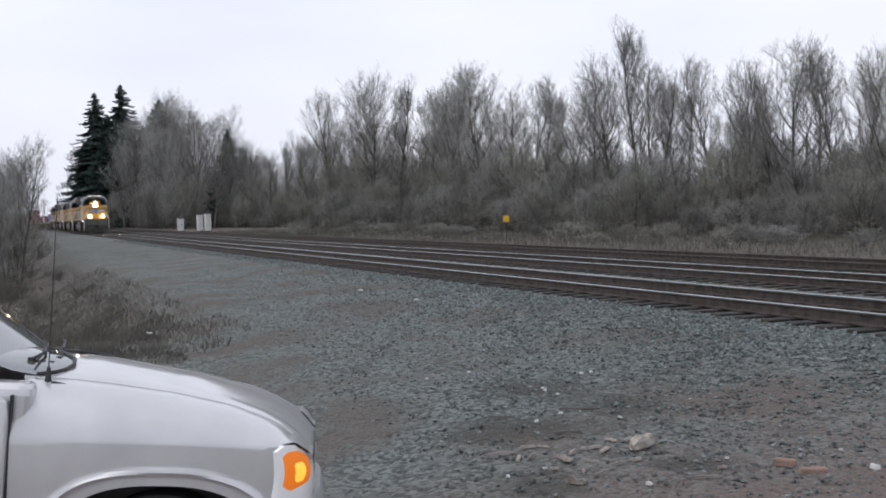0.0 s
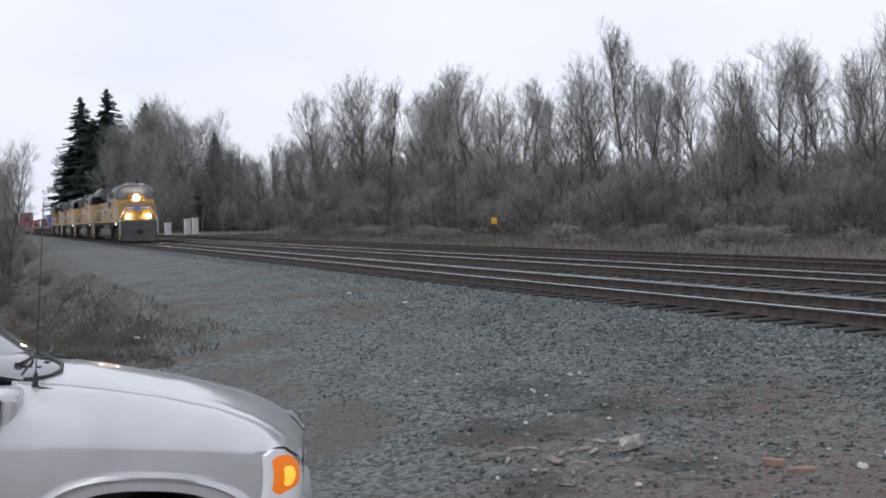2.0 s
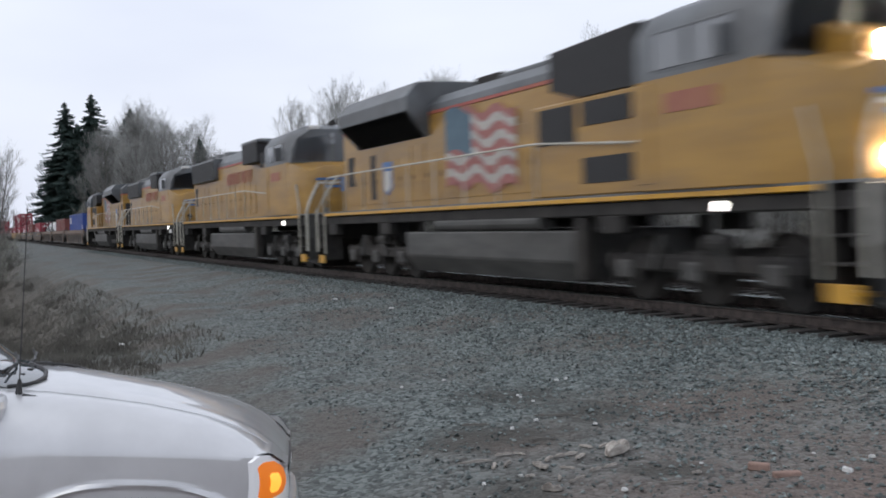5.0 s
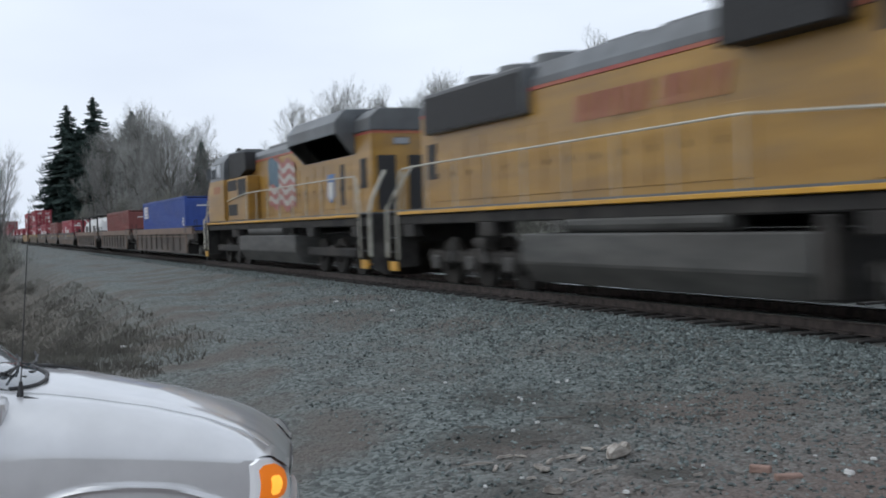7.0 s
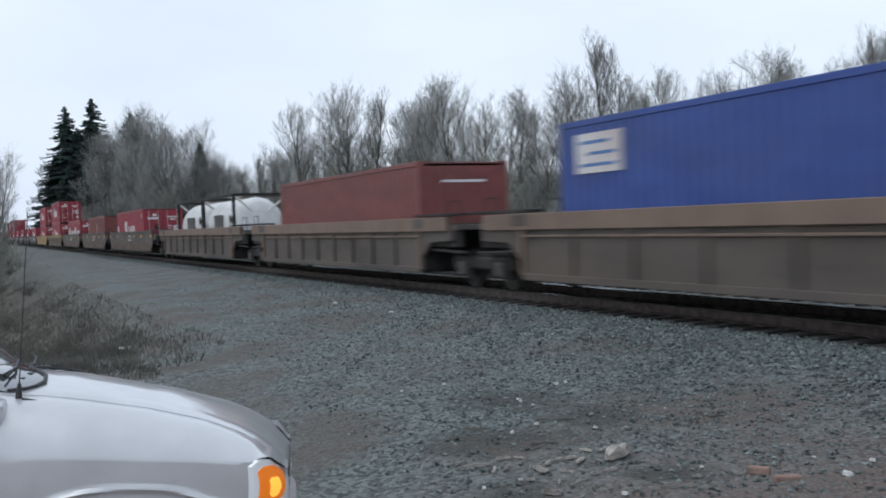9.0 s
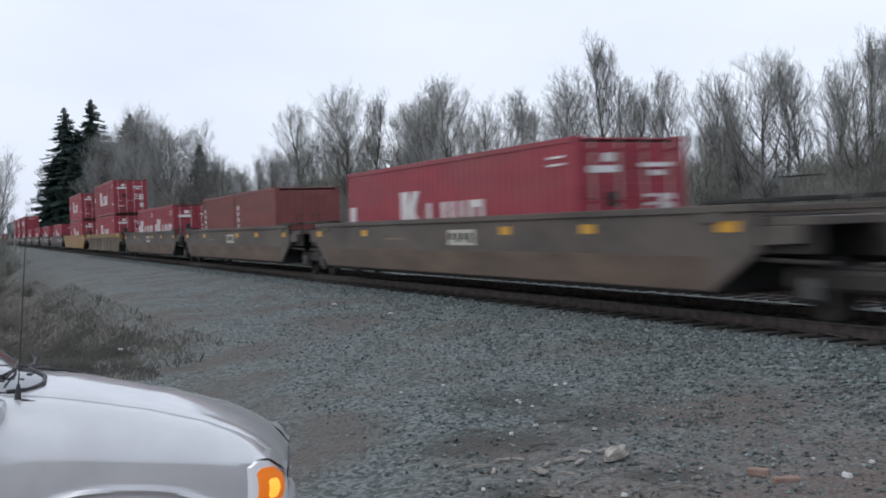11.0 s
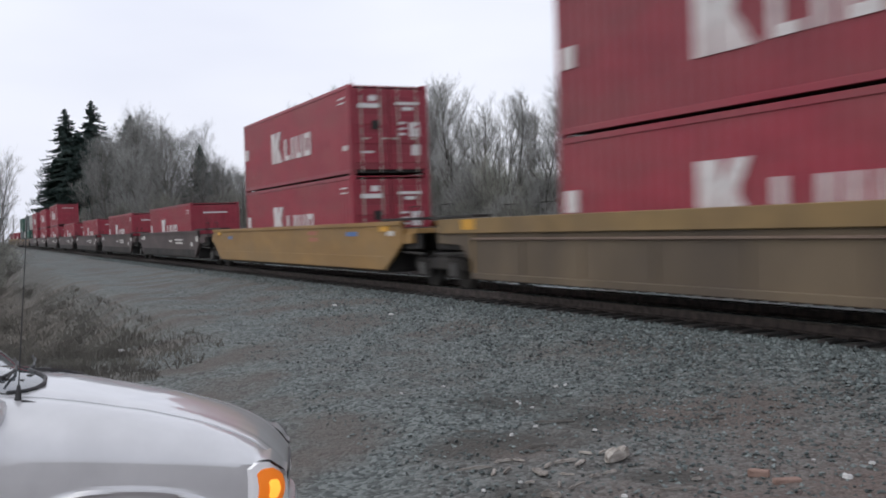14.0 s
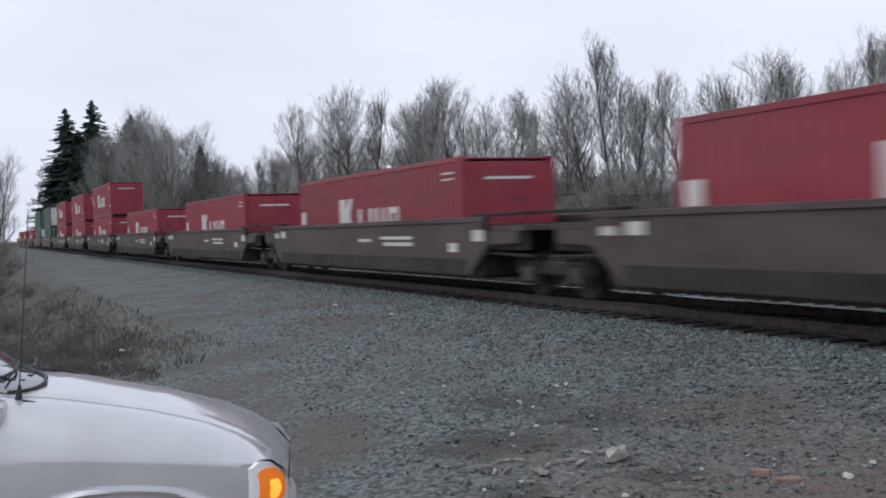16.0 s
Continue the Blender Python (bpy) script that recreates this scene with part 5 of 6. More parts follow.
def flag_parts(parent, x0, x1, y, z0, z1):
    """A waving flag in plain stripes and a blue field."""
    n = 19
    for k in range(9):
        za, zb = z0 + (z1 - z0) * k / 9, z0 + (z1 - z0) * (k + 1) / 9
        bm = bmesh.new()
        lo, hi = [], []
        for i in range(n):
            x = x0 + (x1 - x0) * i / (n - 1)
            wv = 0.11 * math.sin(i * 0.85 + 0.4 + 0.25 * k) + 0.06 * math.sin(i * 0.31)
            lo.append(bm.verts.new((x, y, za + wv - 0.012 * (k == 0))))
            hi.append(bm.verts.new((x, y, zb + 0.11 * math.sin(i * 0.85 + 0.4 + 0.25 * (k + 1)) + 0.06 * math.sin(i * 0.31))))
        for i in range(n - 1):
            bm.faces.new((lo[i], lo[i + 1], hi[i + 1], hi[i]))
        part("flag_stripe", bm, M_FLAGW if k % 2 else M_FLAG, parent)
    bm = bmesh.new()
    lo, hi = [], []
    for i in range(5):
        x = x0 + (x1 - x0) * 0.40 * i / 4 if x1 > x0 else x0 + (x1 - x0) * 0.40 * i / 4
        wv = 0.16 * math.sin(i * 0.9 + 0.4)
        lo.append(bm.verts.new((x, y - 0.006 * (1 if y > 0 else 1) * (-1 if y > 0 else 1), z0 + (z1 - z0) * 0.45 + wv)))
        hi.append(bm.verts.new((x, y - 0.006 * (-1 if y > 0 else 1), z1 + 0.04 + wv)))
    for i in range(4):
        bm.faces.new((lo[i], lo[i + 1], hi[i + 1], hi[i]))
    part("flag_field", bm, M_FLAGB, parent)


def locomotive(label, modern, lit):
    """A six-axle road locomotive with a wide nose; x = 0 is its front coupler."""
    L = empty("locomotive", label, "locomotive", "locomotives of the train")
    end = -22.1
    # underframe and walkway
    fr = part("underframe", box(-0.75, end + 0.15, -1.42, 1.42, 1.42, 1.66, 0.03), M_UNDER, L, "black underframe")
    for s in (-1, 1):
        part("sill_stripe", box(-1.5, end + 0.9, s * 1.42, s * 1.50, 1.67, 1.75, 0.01), M_STRIPE, fr, "bright yellow side sill")
    part("walkway", box(-0.75, end + 0.15, -1.48, 1.48, 1.752, 1.79), M_GREYP, fr)
    # nose and cab as one skin
    nose_top = 3.46
    nose = body_loft([(-0.98, [(-1.05, 1.79), (-1.10, 2.55), (-1.02, 2.95), (-0.60, 3.10), (0.60, 3.10), (1.02, 2.95), (1.10, 2.55), (1.05, 1.79)]),
                      (-1.15, [(-1.28, 1.79), (-1.32, 2.70), (-1.22, 3.16), (-0.66, 3.34), (0.66, 3.34), (1.22, 3.16), (1.32, 2.70), (1.28, 1.79)]),
                      (-1.9, [(-1.48, 1.79), (-1.50, 2.9), (-1.42, 3.40), (-0.70, nose_top + 0.04), (0.70, nose_top + 0.04), (1.42, 3.40), (1.50, 2.9), (1.48, 1.79)]),
                      (-2.45, [(-1.53, 1.79), (-1.53, 2.9), (-1.50, 3.50), (-0.72, nose_top + 0.08), (0.72, nose_top + 0.08), (1.50, 3.50), (1.53, 2.9), (1.53, 1.79)])])
    nz = part("nose", nose, M_YEL, L, "yellow wide nose", smooth=True)
    if modern:
        part("headlight_housing", extrude([(-1.55, 3.30), (-1.55, 3.72), (-2.30, 4.0), (-2.45, 3.45)], -0.62, 0.62, 0.04), M_YEL, nz, "raised yellow headlight housing")
    part("nose_door", box(-0.995, -0.965, -0.33, 0.33, 1.85, 2.95, 0.02), M_YEL, nz)
    # wing emblem on the nose, in plain shapes
    for s in (-1, 1):
        for k in range(3):
            part("wing_bar", box(-0.985, -0.955, s * 0.24, s * (1.02 - 0.13 * k), 2.86 - 0.12 * k, 2.93 - 0.12 * k), M_TWHITE if k % 2 else M_TBLUE, nz)
    part("emblem_shield", box(-0.985, -0.948, -0.20, 0.20, 2.48, 2.96, 0.03), M_TBLUE, nz, "blue shield shape")
    cab = part("cab", lengthwise([(-1.53, 1.79), (-1.53, 3.52), (-1.40, 3.55), (1.40, 3.55), (1.53, 3.52), (1.53, 1.79)], -2.45, -5.25, 0.015), M_YEL, L, "yellow crew cab")
    up = body_loft([(-2.28, [(-1.46, 3.50), (-1.40, 3.9), (-1.22, 4.30), (-0.7, 4.62), (0.7, 4.62), (1.22, 4.30), (1.40, 3.9), (1.46, 3.50)]),
                    (-2.75, [(-1.53, 3.50), (-1.50, 4.20), (-1.26, 4.52), (-0.7, 4.78), (0.7, 4.78), (1.26, 4.52), (1.50, 4.20), (1.53, 3.50)]),
                    (-5.25, [(-1.53, 3.50), (-1.50, 4.20), (-1.26, 4.52), (-0.7, 4.74), (0.7, 4.74), (1.26, 4.52), (1.50, 4.20), (1.53, 3.50)])])
    rf = part("cab_roof", up, M_GREYP, L, "grey upper cab and roof", smooth=True)
    for s in (-1, 1):
        for x0, x1 in ((-2.95, -3.85), (-4.0, -4.75)):
            w = part("cab_window", box(x0, x1, s * 1.49, s * 1.545, 3.62, 4.18, 0.02), M_LGLASS, rf, "dark cab side window")
            part("window_frame", box(x0 + 0.04, x1 - 0.04, s * 1.49, s * 1.53, 3.58, 4.22, 0.01), M_GREYP, w)
        bm = bmesh.new()
        q = [(-2.255, s * 0.08, 3.60), (-2.255, s * 1.34, 3.58), (-2.255, s * 1.18, 4.24), (-2.255, s * 0.08, 4.46)]
        bm.faces.new([bm.verts.new((x + 0.0, y, z)) for x, y, z in q])
        bmesh.ops.solidify(bm, geom=bm.faces[:], thickness=0.03)
        part("windscreen", bm, M_LGLASS, rf, "dark cab windscreen")
        part("number_board", box(-2.30, -2.42, s * 0.40, s * 0.78, 4.60, 4.72, 0.02), M_TWHITE, rf, "small pale number board")
        part("cab_door", box(-4.85, -5.2, s * 1.53, s * 1.55, 1.9, 3.45, 0.01), M_YEL, cab)
        part("red_band", box(-3.3, -4.5, s * 1.53, s * 1.542, 2.96, 3.26), M_TFADED, cab, "faded red lettering band")
        part("mirror", box(-3.0, -3.06, s * 1.56, s * 1.76, 3.62, 4.05, 0.01), M_GREYP, rf)
    part("horn", cyl((-3.4, 0.3, 4.9), (-2.9, 0.3, 4.9), 0.05, 0.11, 10), M_UNDER, rf)
    part("roof_antenna", box(-3.8, -4.4, -0.4, 0.4, 4.74, 4.86, 0.02), M_GREYP, rf)
    # long hood
    hw = 0.92
    hood = part("long_hood", box(-5.25, end + 1.2, -hw, hw, 1.79, 4.02, 0.02), M_YEL, L, "yellow long hood with access doors")
    part("red_pinstripe", box(-5.3, end + 1.21, -hw - 0.012, hw + 0.012, 4.02, 4.09), M_TRED, hood)
    part("hood_roof", lengthwise([(-hw, 4.09), (-hw + 0.02, 4.24), (-0.62, 4.48 if modern else 4.60), (0.62, 4.48 if modern else 4.60), (hw - 0.02, 4.24), (hw, 4.09)], -5.25, end + 1.2, 0.01), M_GREYP, L, "grey hood roof")
    for s in (-1, 1):
        for k in range(13):
            x = -8.9 - 0.86 * k
            if x > -20.2:
                d = part("hood_door", box(x, x - 0.80, s * hw, s * (hw + 0.018), 1.95, 3.35 if k % 3 else 3.1, 0.006), M_YEL, hood)
                part("latch", box(x - 0.70, x - 0.75, s * (hw + 0.018), s * (hw + 0.03), 2.5, 2.62), M_UNDER, d)
        if not modern:
            # two words of the railway's name, in plain slanted blocks
            for k in range(12):
                x = -9.5 - 0.34 * k - (0.25 if k > 4 else 0.0)
                part("name_block", extrude([(x, 3.22), (x - 0.24, 3.22), (x - 0.24 + 0.10, 3.70), (x + 0.10, 3.70)], s * (hw + 0.02), s * (hw + 0.032)), M_TFADED, hood, "faded red slanted block marking")
        part("vent", box(-20.0, -20.5, s * hw, s * (hw + 0.02), 2.5, 3.35, 0.005), M_GRILLE, hood, "dark louvred vent")
    if modern:
        # electrical locker behind the cab with louvres, flared radiators at the rear
        for s in (-1, 1):
            part("locker", box(-5.25, -8.7, s * hw, s * 1.42, 1.79, 3.50, 0.03), M_YEL, hood, "yellow equipment locker")
            for x0, x1, z0, z1 in ((-5.5, -7.0, 3.0, 3.42), (-7.2, -8.5, 2.75, 3.42), (-5.5, -7.0, 2.0, 2.45)):
                part("locker_louvre", box(x0, x1, s * 1.42, s * 1.435, z0, z1, 0.005), M_GRILLE, hood, "dark louvre")
            part("brake_intake", extrude([(-5.4, 3.52), (-5.4, 4.55), (-8.2, 4.45), (-8.2, 3.75), (-7.2, 3.52)], s * 0.9, s * 1.34, 0.02), M_GRILLE, hood, "dark dynamic brake intake")
            rad = part("radiator_flare", lengthwise([(s * hw, 3.50), (s * 1.50, 4.12), (s * 1.52, 4.46), (s * 1.20, 4.82), (0.0, 4.86), (0.0, 3.6)], -14.6, -19.6, 0.015), M_GREYP, L, "flared grey radiator housing")
            bm = bmesh.new()
            f = [bm.verts.new(v) for v in ((-14.9, s * (hw + 0.035), 3.52), (-19.3, s * (hw + 0.035), 3.52), (-19.5, s * 1.50, 4.10), (-14.7, s * 1.50, 4.10))]
            bm.faces.new(f)
            bmesh.ops.solidify(bm, geom=bm.faces[:], thickness=0.03)
            part("radiator_grille", bm, M_GRILLE, rad, "black radiator intake grille")
            flag_parts(hood, -13.6 if s < 0 else -10.2, -10.2 if s < 0 else -13.6, s * (hw + 0.045), 2.15, 3.85)
            part("shield_emblem", extrude([(-17.7, 2.35), (-17.7, 3.05), (-17.05, 3.05), (-17.05, 2.35), (-17.37, 2.15)], s * (hw + 0.02), s * (hw + 0.035)), M_TBLUE, hood, "blue and red shield shape")
            part("shield_field", extrude([(-17.62, 2.38), (-17.62, 2.8), (-17.13, 2.8), (-17.13, 2.38), (-17.37, 2.22)], s * (hw + 0.035), s * (hw + 0.042)), M_TWHITE, hood)
            part("tall_vent", box(-18.25, -18.65, s * hw, s * (hw + 0.02), 2.05, 3.30, 0.01), M_GRILLE, hood, "dark tall vent")
        part("rear_roof", lengthwise([(-hw - 0.06, 4.10), (-hw - 0.04, 4.46), (-0.62, 4.74), (0.62, 4.74), (hw + 0.04, 4.46), (hw + 0.06, 4.10)], -19.6, end + 1.18, 0.02), M_GREYP, L, "grey raised rear roof")
        part("exhaust_stack", box(-12.0, -13.2, -0.35, 0.35, 4.46, 4.72, 0.03), M_UNDER, L)
        part("roof_hatch", box(-9.0, -11.5, -0.6, 0.6, 4.46, 4.58, 0.03), M_GREYP, L)
    else:
        for s in (-1, 1):
            part("brake_grid", box(-7.0, -9.25, s * 0.85, s * 1.34, 3.84, 4.62, 0.02), M_GRILLE, L, "black dynamic brake grid")
            rad = part("radiator_housing", box(-15.4, -20.25, s * 0.5, s * 1.12, 3.56, 4.52, 0.03), M_GREYP, L, "grey radiator housing")
            part("radiator_grille", box(-15.46, -20.20, s * 1.12, s * 1.14, 3.60, 4.42, 0.006), M_GRILLE, rad, "black radiator grille")
            part("locker", box(-5.25, -6.3, s * hw, s * 1.40, 1.79, 3.6, 0.03), M_YEL, hood, "yellow equipment locker")
            part("locker_vent", box(-5.85, -6.25, s * 1.40, s * 1.415, 3.55, 4.1, 0.005), M_GRILLE, hood)
        part("brake_roof", box(-6.9, -9.4, -1.34, 1.34, 4.55, 4.70, 0.04), M_GREYP, L)
        for x in (-15.6, -17.2, -18.8):
            part("roof_fan", cyl((x, 0, 4.58), (x, 0, 4.80), 0.62, 0.58, 20), M_GREYP, L, "round roof fan")
        for x in (-10.4, -12.2):
            part("roof_hatch", box(x, x - 1.2, -0.5, 0.5, 4.58, 4.68, 0.03), M_GREYP, L)
    # below the frame
    tk = part("fuel_tank", lengthwise([(-1.46, 1.18), (-1.46, 0.62), (-1.20, 0.24), (1.20, 0.24), (1.46, 0.62), (1.46, 1.18)], -7.3, -15.0, 0.03), M_TANK, L, "dusty grey fuel tank")
    for s in (-1, 1):
        part("air_reservoir", cyl((-8.6 if modern else -9.0, s * 1.26, 1.36), (-13.4, s * 1.26, 1.36), 0.17, seg=14), M_TANK, L, "grey air reservoir")
        part("tank_step", box(-7.0, -7.25, s * 1.2, s * 1.46, 0.3, 1.4, 0.02), M_UNDER, tk)
        for k, x in enumerate((-5.9, -16.2, -20.4)):
            part("equipment_box", box(x, x - 0.7, s * 1.15, s * 1.42, 1.12, 1.44, 0.03), M_UNDER, fr)
    for x in (-4.35, -17.75):
        b = bogie(L, x, (0.0, 1.78), 0.53, 1.12)
        for q in (-0.9, 0.9):
            part("damper", cyl((x + q, -1.28, 0.55), (x + q * 0.7, -1.28, 1.10), 0.05, seg=8), M_TANK, b)
        part("brake_cylinder", cyl((x + 0.4, -1.22, 0.98), (x + 0.95, -1.22, 0.98), 0.12, seg=12), M_UNDER, b)
    # ends: pilot, plough, steps, coupler
    for x, d in ((-0.72, 1), (end + 0.12, -1)):
        p = part("pilot", box(x, x - d * 0.14, -1.46, 1.46, 0.95, 1.75, 0.02), M_TANK if d > 0 else M_UNDER, L, "dark pilot plate")
        pl = bmesh.new()
        v = [pl.verts.new(c) for c in ((x, -1.44, 1.0), (x, 1.44, 1.0), (x + d * 0.34, 1.20, 0.12), (x + d * 0.34, -1.20, 0.12), (x + d * 0.10, -1.46, 0.30), (x + d * 0.10, 1.46, 0.30))]
        pl.faces.new((v[0], v[1], v[5], v[2], v[3], v[4]))
        bmesh.ops.solidify(pl, geom=pl.faces[:], thickness=0.06)
        part("snow_plough", pl, M_TANK if d > 0 else M_UNDER, p, "grey snow plough")
        part("coupler", box(x, x + d * 0.68, -0.14, 0.14, 0.72, 1.02, 0.04), M_UNDER, p)
        for s in (-1, 1):
            st = part("step_well", box(x - d * 0.14, x - d * 0.62, s * 1.05, s * 1.48, 0.35, 0.40, 0.01), M_STRIPE, p, "yellow step treads")
            part("step_edge", box(x - d * 0.12, x - d * 0.66, s * 1.455, s * 1.495, 0.26, 0.50, 0.01), M_STRIPE, st, "bright yellow step edge")
            for z in (0.72, 1.08, 1.42):
                part("step", box(x - d * 0.14, x - d * 0.62, s * 1.05, s * 1.48, z, z + 0.04, 0.01), M_UNDER, st)
            part("step_side", box(x - d * 0.60, x - d * 0.66, s * 0.9, s * 1.49, 0.35, 1.78, 0.01), M_UNDER, p)
            part("end_handrail", swept([(x + d * 0.04, s * 1.46, 0.60), (x + d * 0.04, s * 1.46, 1.85), (x - d * 0.10, s * 1.30, 2.20), (x - d * 0.30, s * 0.86, 2.92)], 0.045), M_RAILW, p, "pale bent end handrail")
            part("grab_rail", swept([(x - d * 0.70, s * 1.48, 0.55), (x - d * 0.70, s * 1.48, 1.95), (x - d * 0.95, s * 1.48, 2.75)], 0.028), M_RAILW, p)
    # side handrails behind the cab
    for s in (-1, 1):
        pts = [(-5.4, s * 1.46, 2.6)] + [(-8.6 - 1.55 * k, s * 1.46, 2.82) for k in range(8)] + [(end + 1.2, s * 1.46, 2.80), (end + 0.85, s * 1.46, 2.35)]
        hr = part("handrail", swept(pts, 0.022), M_RAILW, L, "pale side handrail")
        for x, y, z in pts[1:-1]:
            part("stanchion", cyl((x, y, 1.75), (x, y, z), 0.018, seg=6), M_RAILW, hr)
    # lamps; lit lenses are drawn oversized, their glare put into the shape
    for dz in (-0.13, 0.13):
        y = 0.0
        hx = -1.50 if modern else -2.2
        hz = (3.50 if modern else 4.30) + dz * (1.0 if modern else 0.8)
        hl = part("headlight", cyl((hx - 0.1, y, hz), (hx, y, hz), 0.19 if lit else 0.10, seg=18), M_HEAD if lit else M_LGLASS, L, "glowing twin headlight" if lit else "unlit headlight")
    for y in (-0.78, 0.78):
        part("ditch_light", cyl((-0.80, y, 2.08), (-0.66, y, 2.08), 0.17 if lit else 0.12, seg=18), M_DITCH if lit else M_CHROME, L, "glowing ditch light" if lit else "unlit ditch light")
        part("ditch_light_bracket", box(-0.78, -0.72, y - 0.05, y + 0.05, 1.75, 1.98), M_UNDER, L)
    for s in (-1, 1) if lit or not modern else ():
        part("step_light", cyl((-3.4, s * 1.43, 1.52), (-3.4, s * 1.46, 1.52), 0.075, seg=10), M_STEPL, L, "lit walkway lamp")
    part("rear_headlight", box(end + 1.17, end + 1.20, -0.25, 0.25, 3.7, 3.9, 0.02), M_LGLASS, L)
    for s in (-1, 1):
        part("end_door", box(end + 1.17, end + 1.205, s * 0.2, s * 0.75, 1.85, 3.4, 0.01), M_GRILLE, L, "dark end louvre")
    return L


LEAD = rolls(locomotive("yellow and grey lead freight locomotive with lit headlights", True, True), -36.05)
SECOND = rolls(locomotive("weathered yellow and grey trailing freight locomotive", False, False), -58.45)
rolls(copy_thing(SECOND, pose(0, 0, 0)), -80.75)
rolls(locomotive("yellow freight locomotive running backwards, flag on its side", True, False), -126.05, 0.0, True)


# ---- containers ----
def corrugated(x0, x1, y, z0, z1, out, pitch=0.278, depth=0.022):
    """A corrugated side panel in the plane y, its ribs towards out."""
    xs, ys = [], []
    x = x0
    while x < x1 - 0.01:
        for f, d in ((0.0, 0), (0.26, 0), (0.40, 1), (0.86, 1)):
            xs.append(min(x + f * pitch, x1))
            ys.append(y - out * depth * d)
        x += pitch
    xs.append(x1)
    ys.append(y)
    bm = bmesh.new()
    lo = [bm.verts.new((a, b, z0)) for a, b in zip(xs, ys)]
    hi = [bm.verts.new((a, b, z1)) for a, b in zip(xs, ys)]
    for i in range(len(xs) - 1):
        bm.faces.new((lo[i], lo[i + 1], hi[i + 1], hi[i]))
    return bm


def text_mark(word, size, mat, parent, m, name="lettering"):
    cu = bpy.data.curves.new("lettering", 'FONT')
    cu.body, cu.size, cu.extrude = word, size, 0.004
    ob = bpy.data.objects.new("lettering_source", cu)
    scene.collection.objects.link(ob)
    me = bpy.data.meshes.new_from_object(ob.evaluated_get(bpy.context.evaluated_depsgraph_get()))
    bpy.data.objects.remove(ob)
    me.materials.clear()
    me.materials.append(mat)
    o = new(name, me)
    o.parent = parent
    o.matrix_basis = m
    return o


def container(length, mat, label, doors=True, marks="line", h=2.591, group="containers on the train", end_mat=None):
    """x = 0 is the front end, its base at z = 0."""
    w = 1.219
    c = empty("shipping_container", label, "container", group)
    for s in (-1, 1):
        part("side_panel", corrugated(-length + 0.1, -0.1, s * (w - 0.012), 0.14, h - 0.1, s), mat, c)
        part("top_rail", box(-length, 0, s * w, s * (w - 0.07), h - 0.11, h - 0.004, 0.006), mat, c)
        part("bottom_rail", box(-length + 0.15, -0.15, s * w, s * (w - 0.07), 0.05, 0.16, 0.006), mat, c)
        for x in (0, -length):
            d = 1 if x == 0 else -1
            part("corner_post", box(x, x - d * 0.12, s * w, s * (w - 0.12), 0.1, h - 0.05, 0.008), mat, c)
            for z in (0, h - 0.118):
                part("corner_casting", box(x + d * 0.002, x - d * 0.178, s * (w + 0.002), s * (w - 0.162), z, z + 0.118, 0.006), mat, c)
    part("roof", box(-length + 0.1, -0.1, -w + 0.05, w - 0.05, h - 0.06, h - 0.02, 0.01), mat, c)
    part("floor", box(-length + 0.1, -0.1, -w + 0.05, w - 0.05, 0.06, 0.16), M_UNDER, c)
    part("rear_wall", box(-length + 0.02, -length + 0.06, -w + 0.1, w - 0.1, 0.1, h - 0.1), mat, c)
    if doors:
        for s in (-1, 1):
            d = part("door", box(-0.06, -0.02, s * 0.012, s * (w - 0.11), 0.15, h - 0.12, 0.008), end_mat or mat, c, "container end door")
            for k in range(4):
                part("door_fold", box(-0.022, 0.002, s * 0.06, s * (w - 0.16), 0.34 + 0.55 * k, 0.62 + 0.55 * k, 0.01), end_mat or mat, d)
            for y in (0.28, 0.86):
                b = part("locking_bar", cyl((0.015, s * y, 0.08), (0.015, s * y, h - 0.07), 0.018, seg=8), M_RAILW, d, "galvanised locking bar")
                part("bar_handle", box(0.015, 0.05, s * y, s * (y - 0.22), 1.02, 1.06), M_RAILW, b)
                for z in (0.25, 1.35, 2.3):
                    part("bar_keeper", box(0.0, 0.045, s * y - 0.05, s * y + 0.05, z, z + 0.06), mat, b)
        if marks in ("line", "plain"):
            for y0, y1, z0, z1 in ((-0.95, -0.30, 1.92, 2.05), (-0.62, -0.38, 2.12, 2.28), (0.20, 0.95, 2.02, 2.10), (0.42, 0.75, 1.86, 1.96), (0.30, 0.52, 1.46, 1.52), (0.30, 0.52, 1.30, 1.36), (0.30, 0.52, 1.14, 1.20), (0.62, 0.95, 1.10, 1.52), (0.68, 0.95, 0.55, 0.86), (-0.9, -0.5, 0.62, 0.68)):
                part("door_marking", box(0.002, 0.008, y0, y1, z0, z1), M_CMARK, c)
            part("vent_plate", box(0.002, 0.008, -0.55, -0.32, 1.30, 1.56), M_UNDER, c)
    else:
        part("front_wall", box(-0.06, -0.02, -w + 0.1, w - 0.1, 0.15, h - 0.12, 0.008), end_mat or mat, c)
        for k in range(8):
            part("wall_fold", box(-0.022, -0.002, -w + 0.16 + 0.285 * k, -w + 0.30 + 0.285 * k, 0.2, h - 0.2, 0.006), end_mat or mat, c)
        if marks != "twenty":
            part("end_marking", box(-0.004, 0.004, -0.6, 0.6, h - 0.52, h - 0.46), M_CMARK, c)
    y = -w - 0.006

    def mark(x0, x1, z0, z1, name="marking"):
        part(name, box(x0, x1, y, y + 0.03, z0, z1), M_CMARK, c)
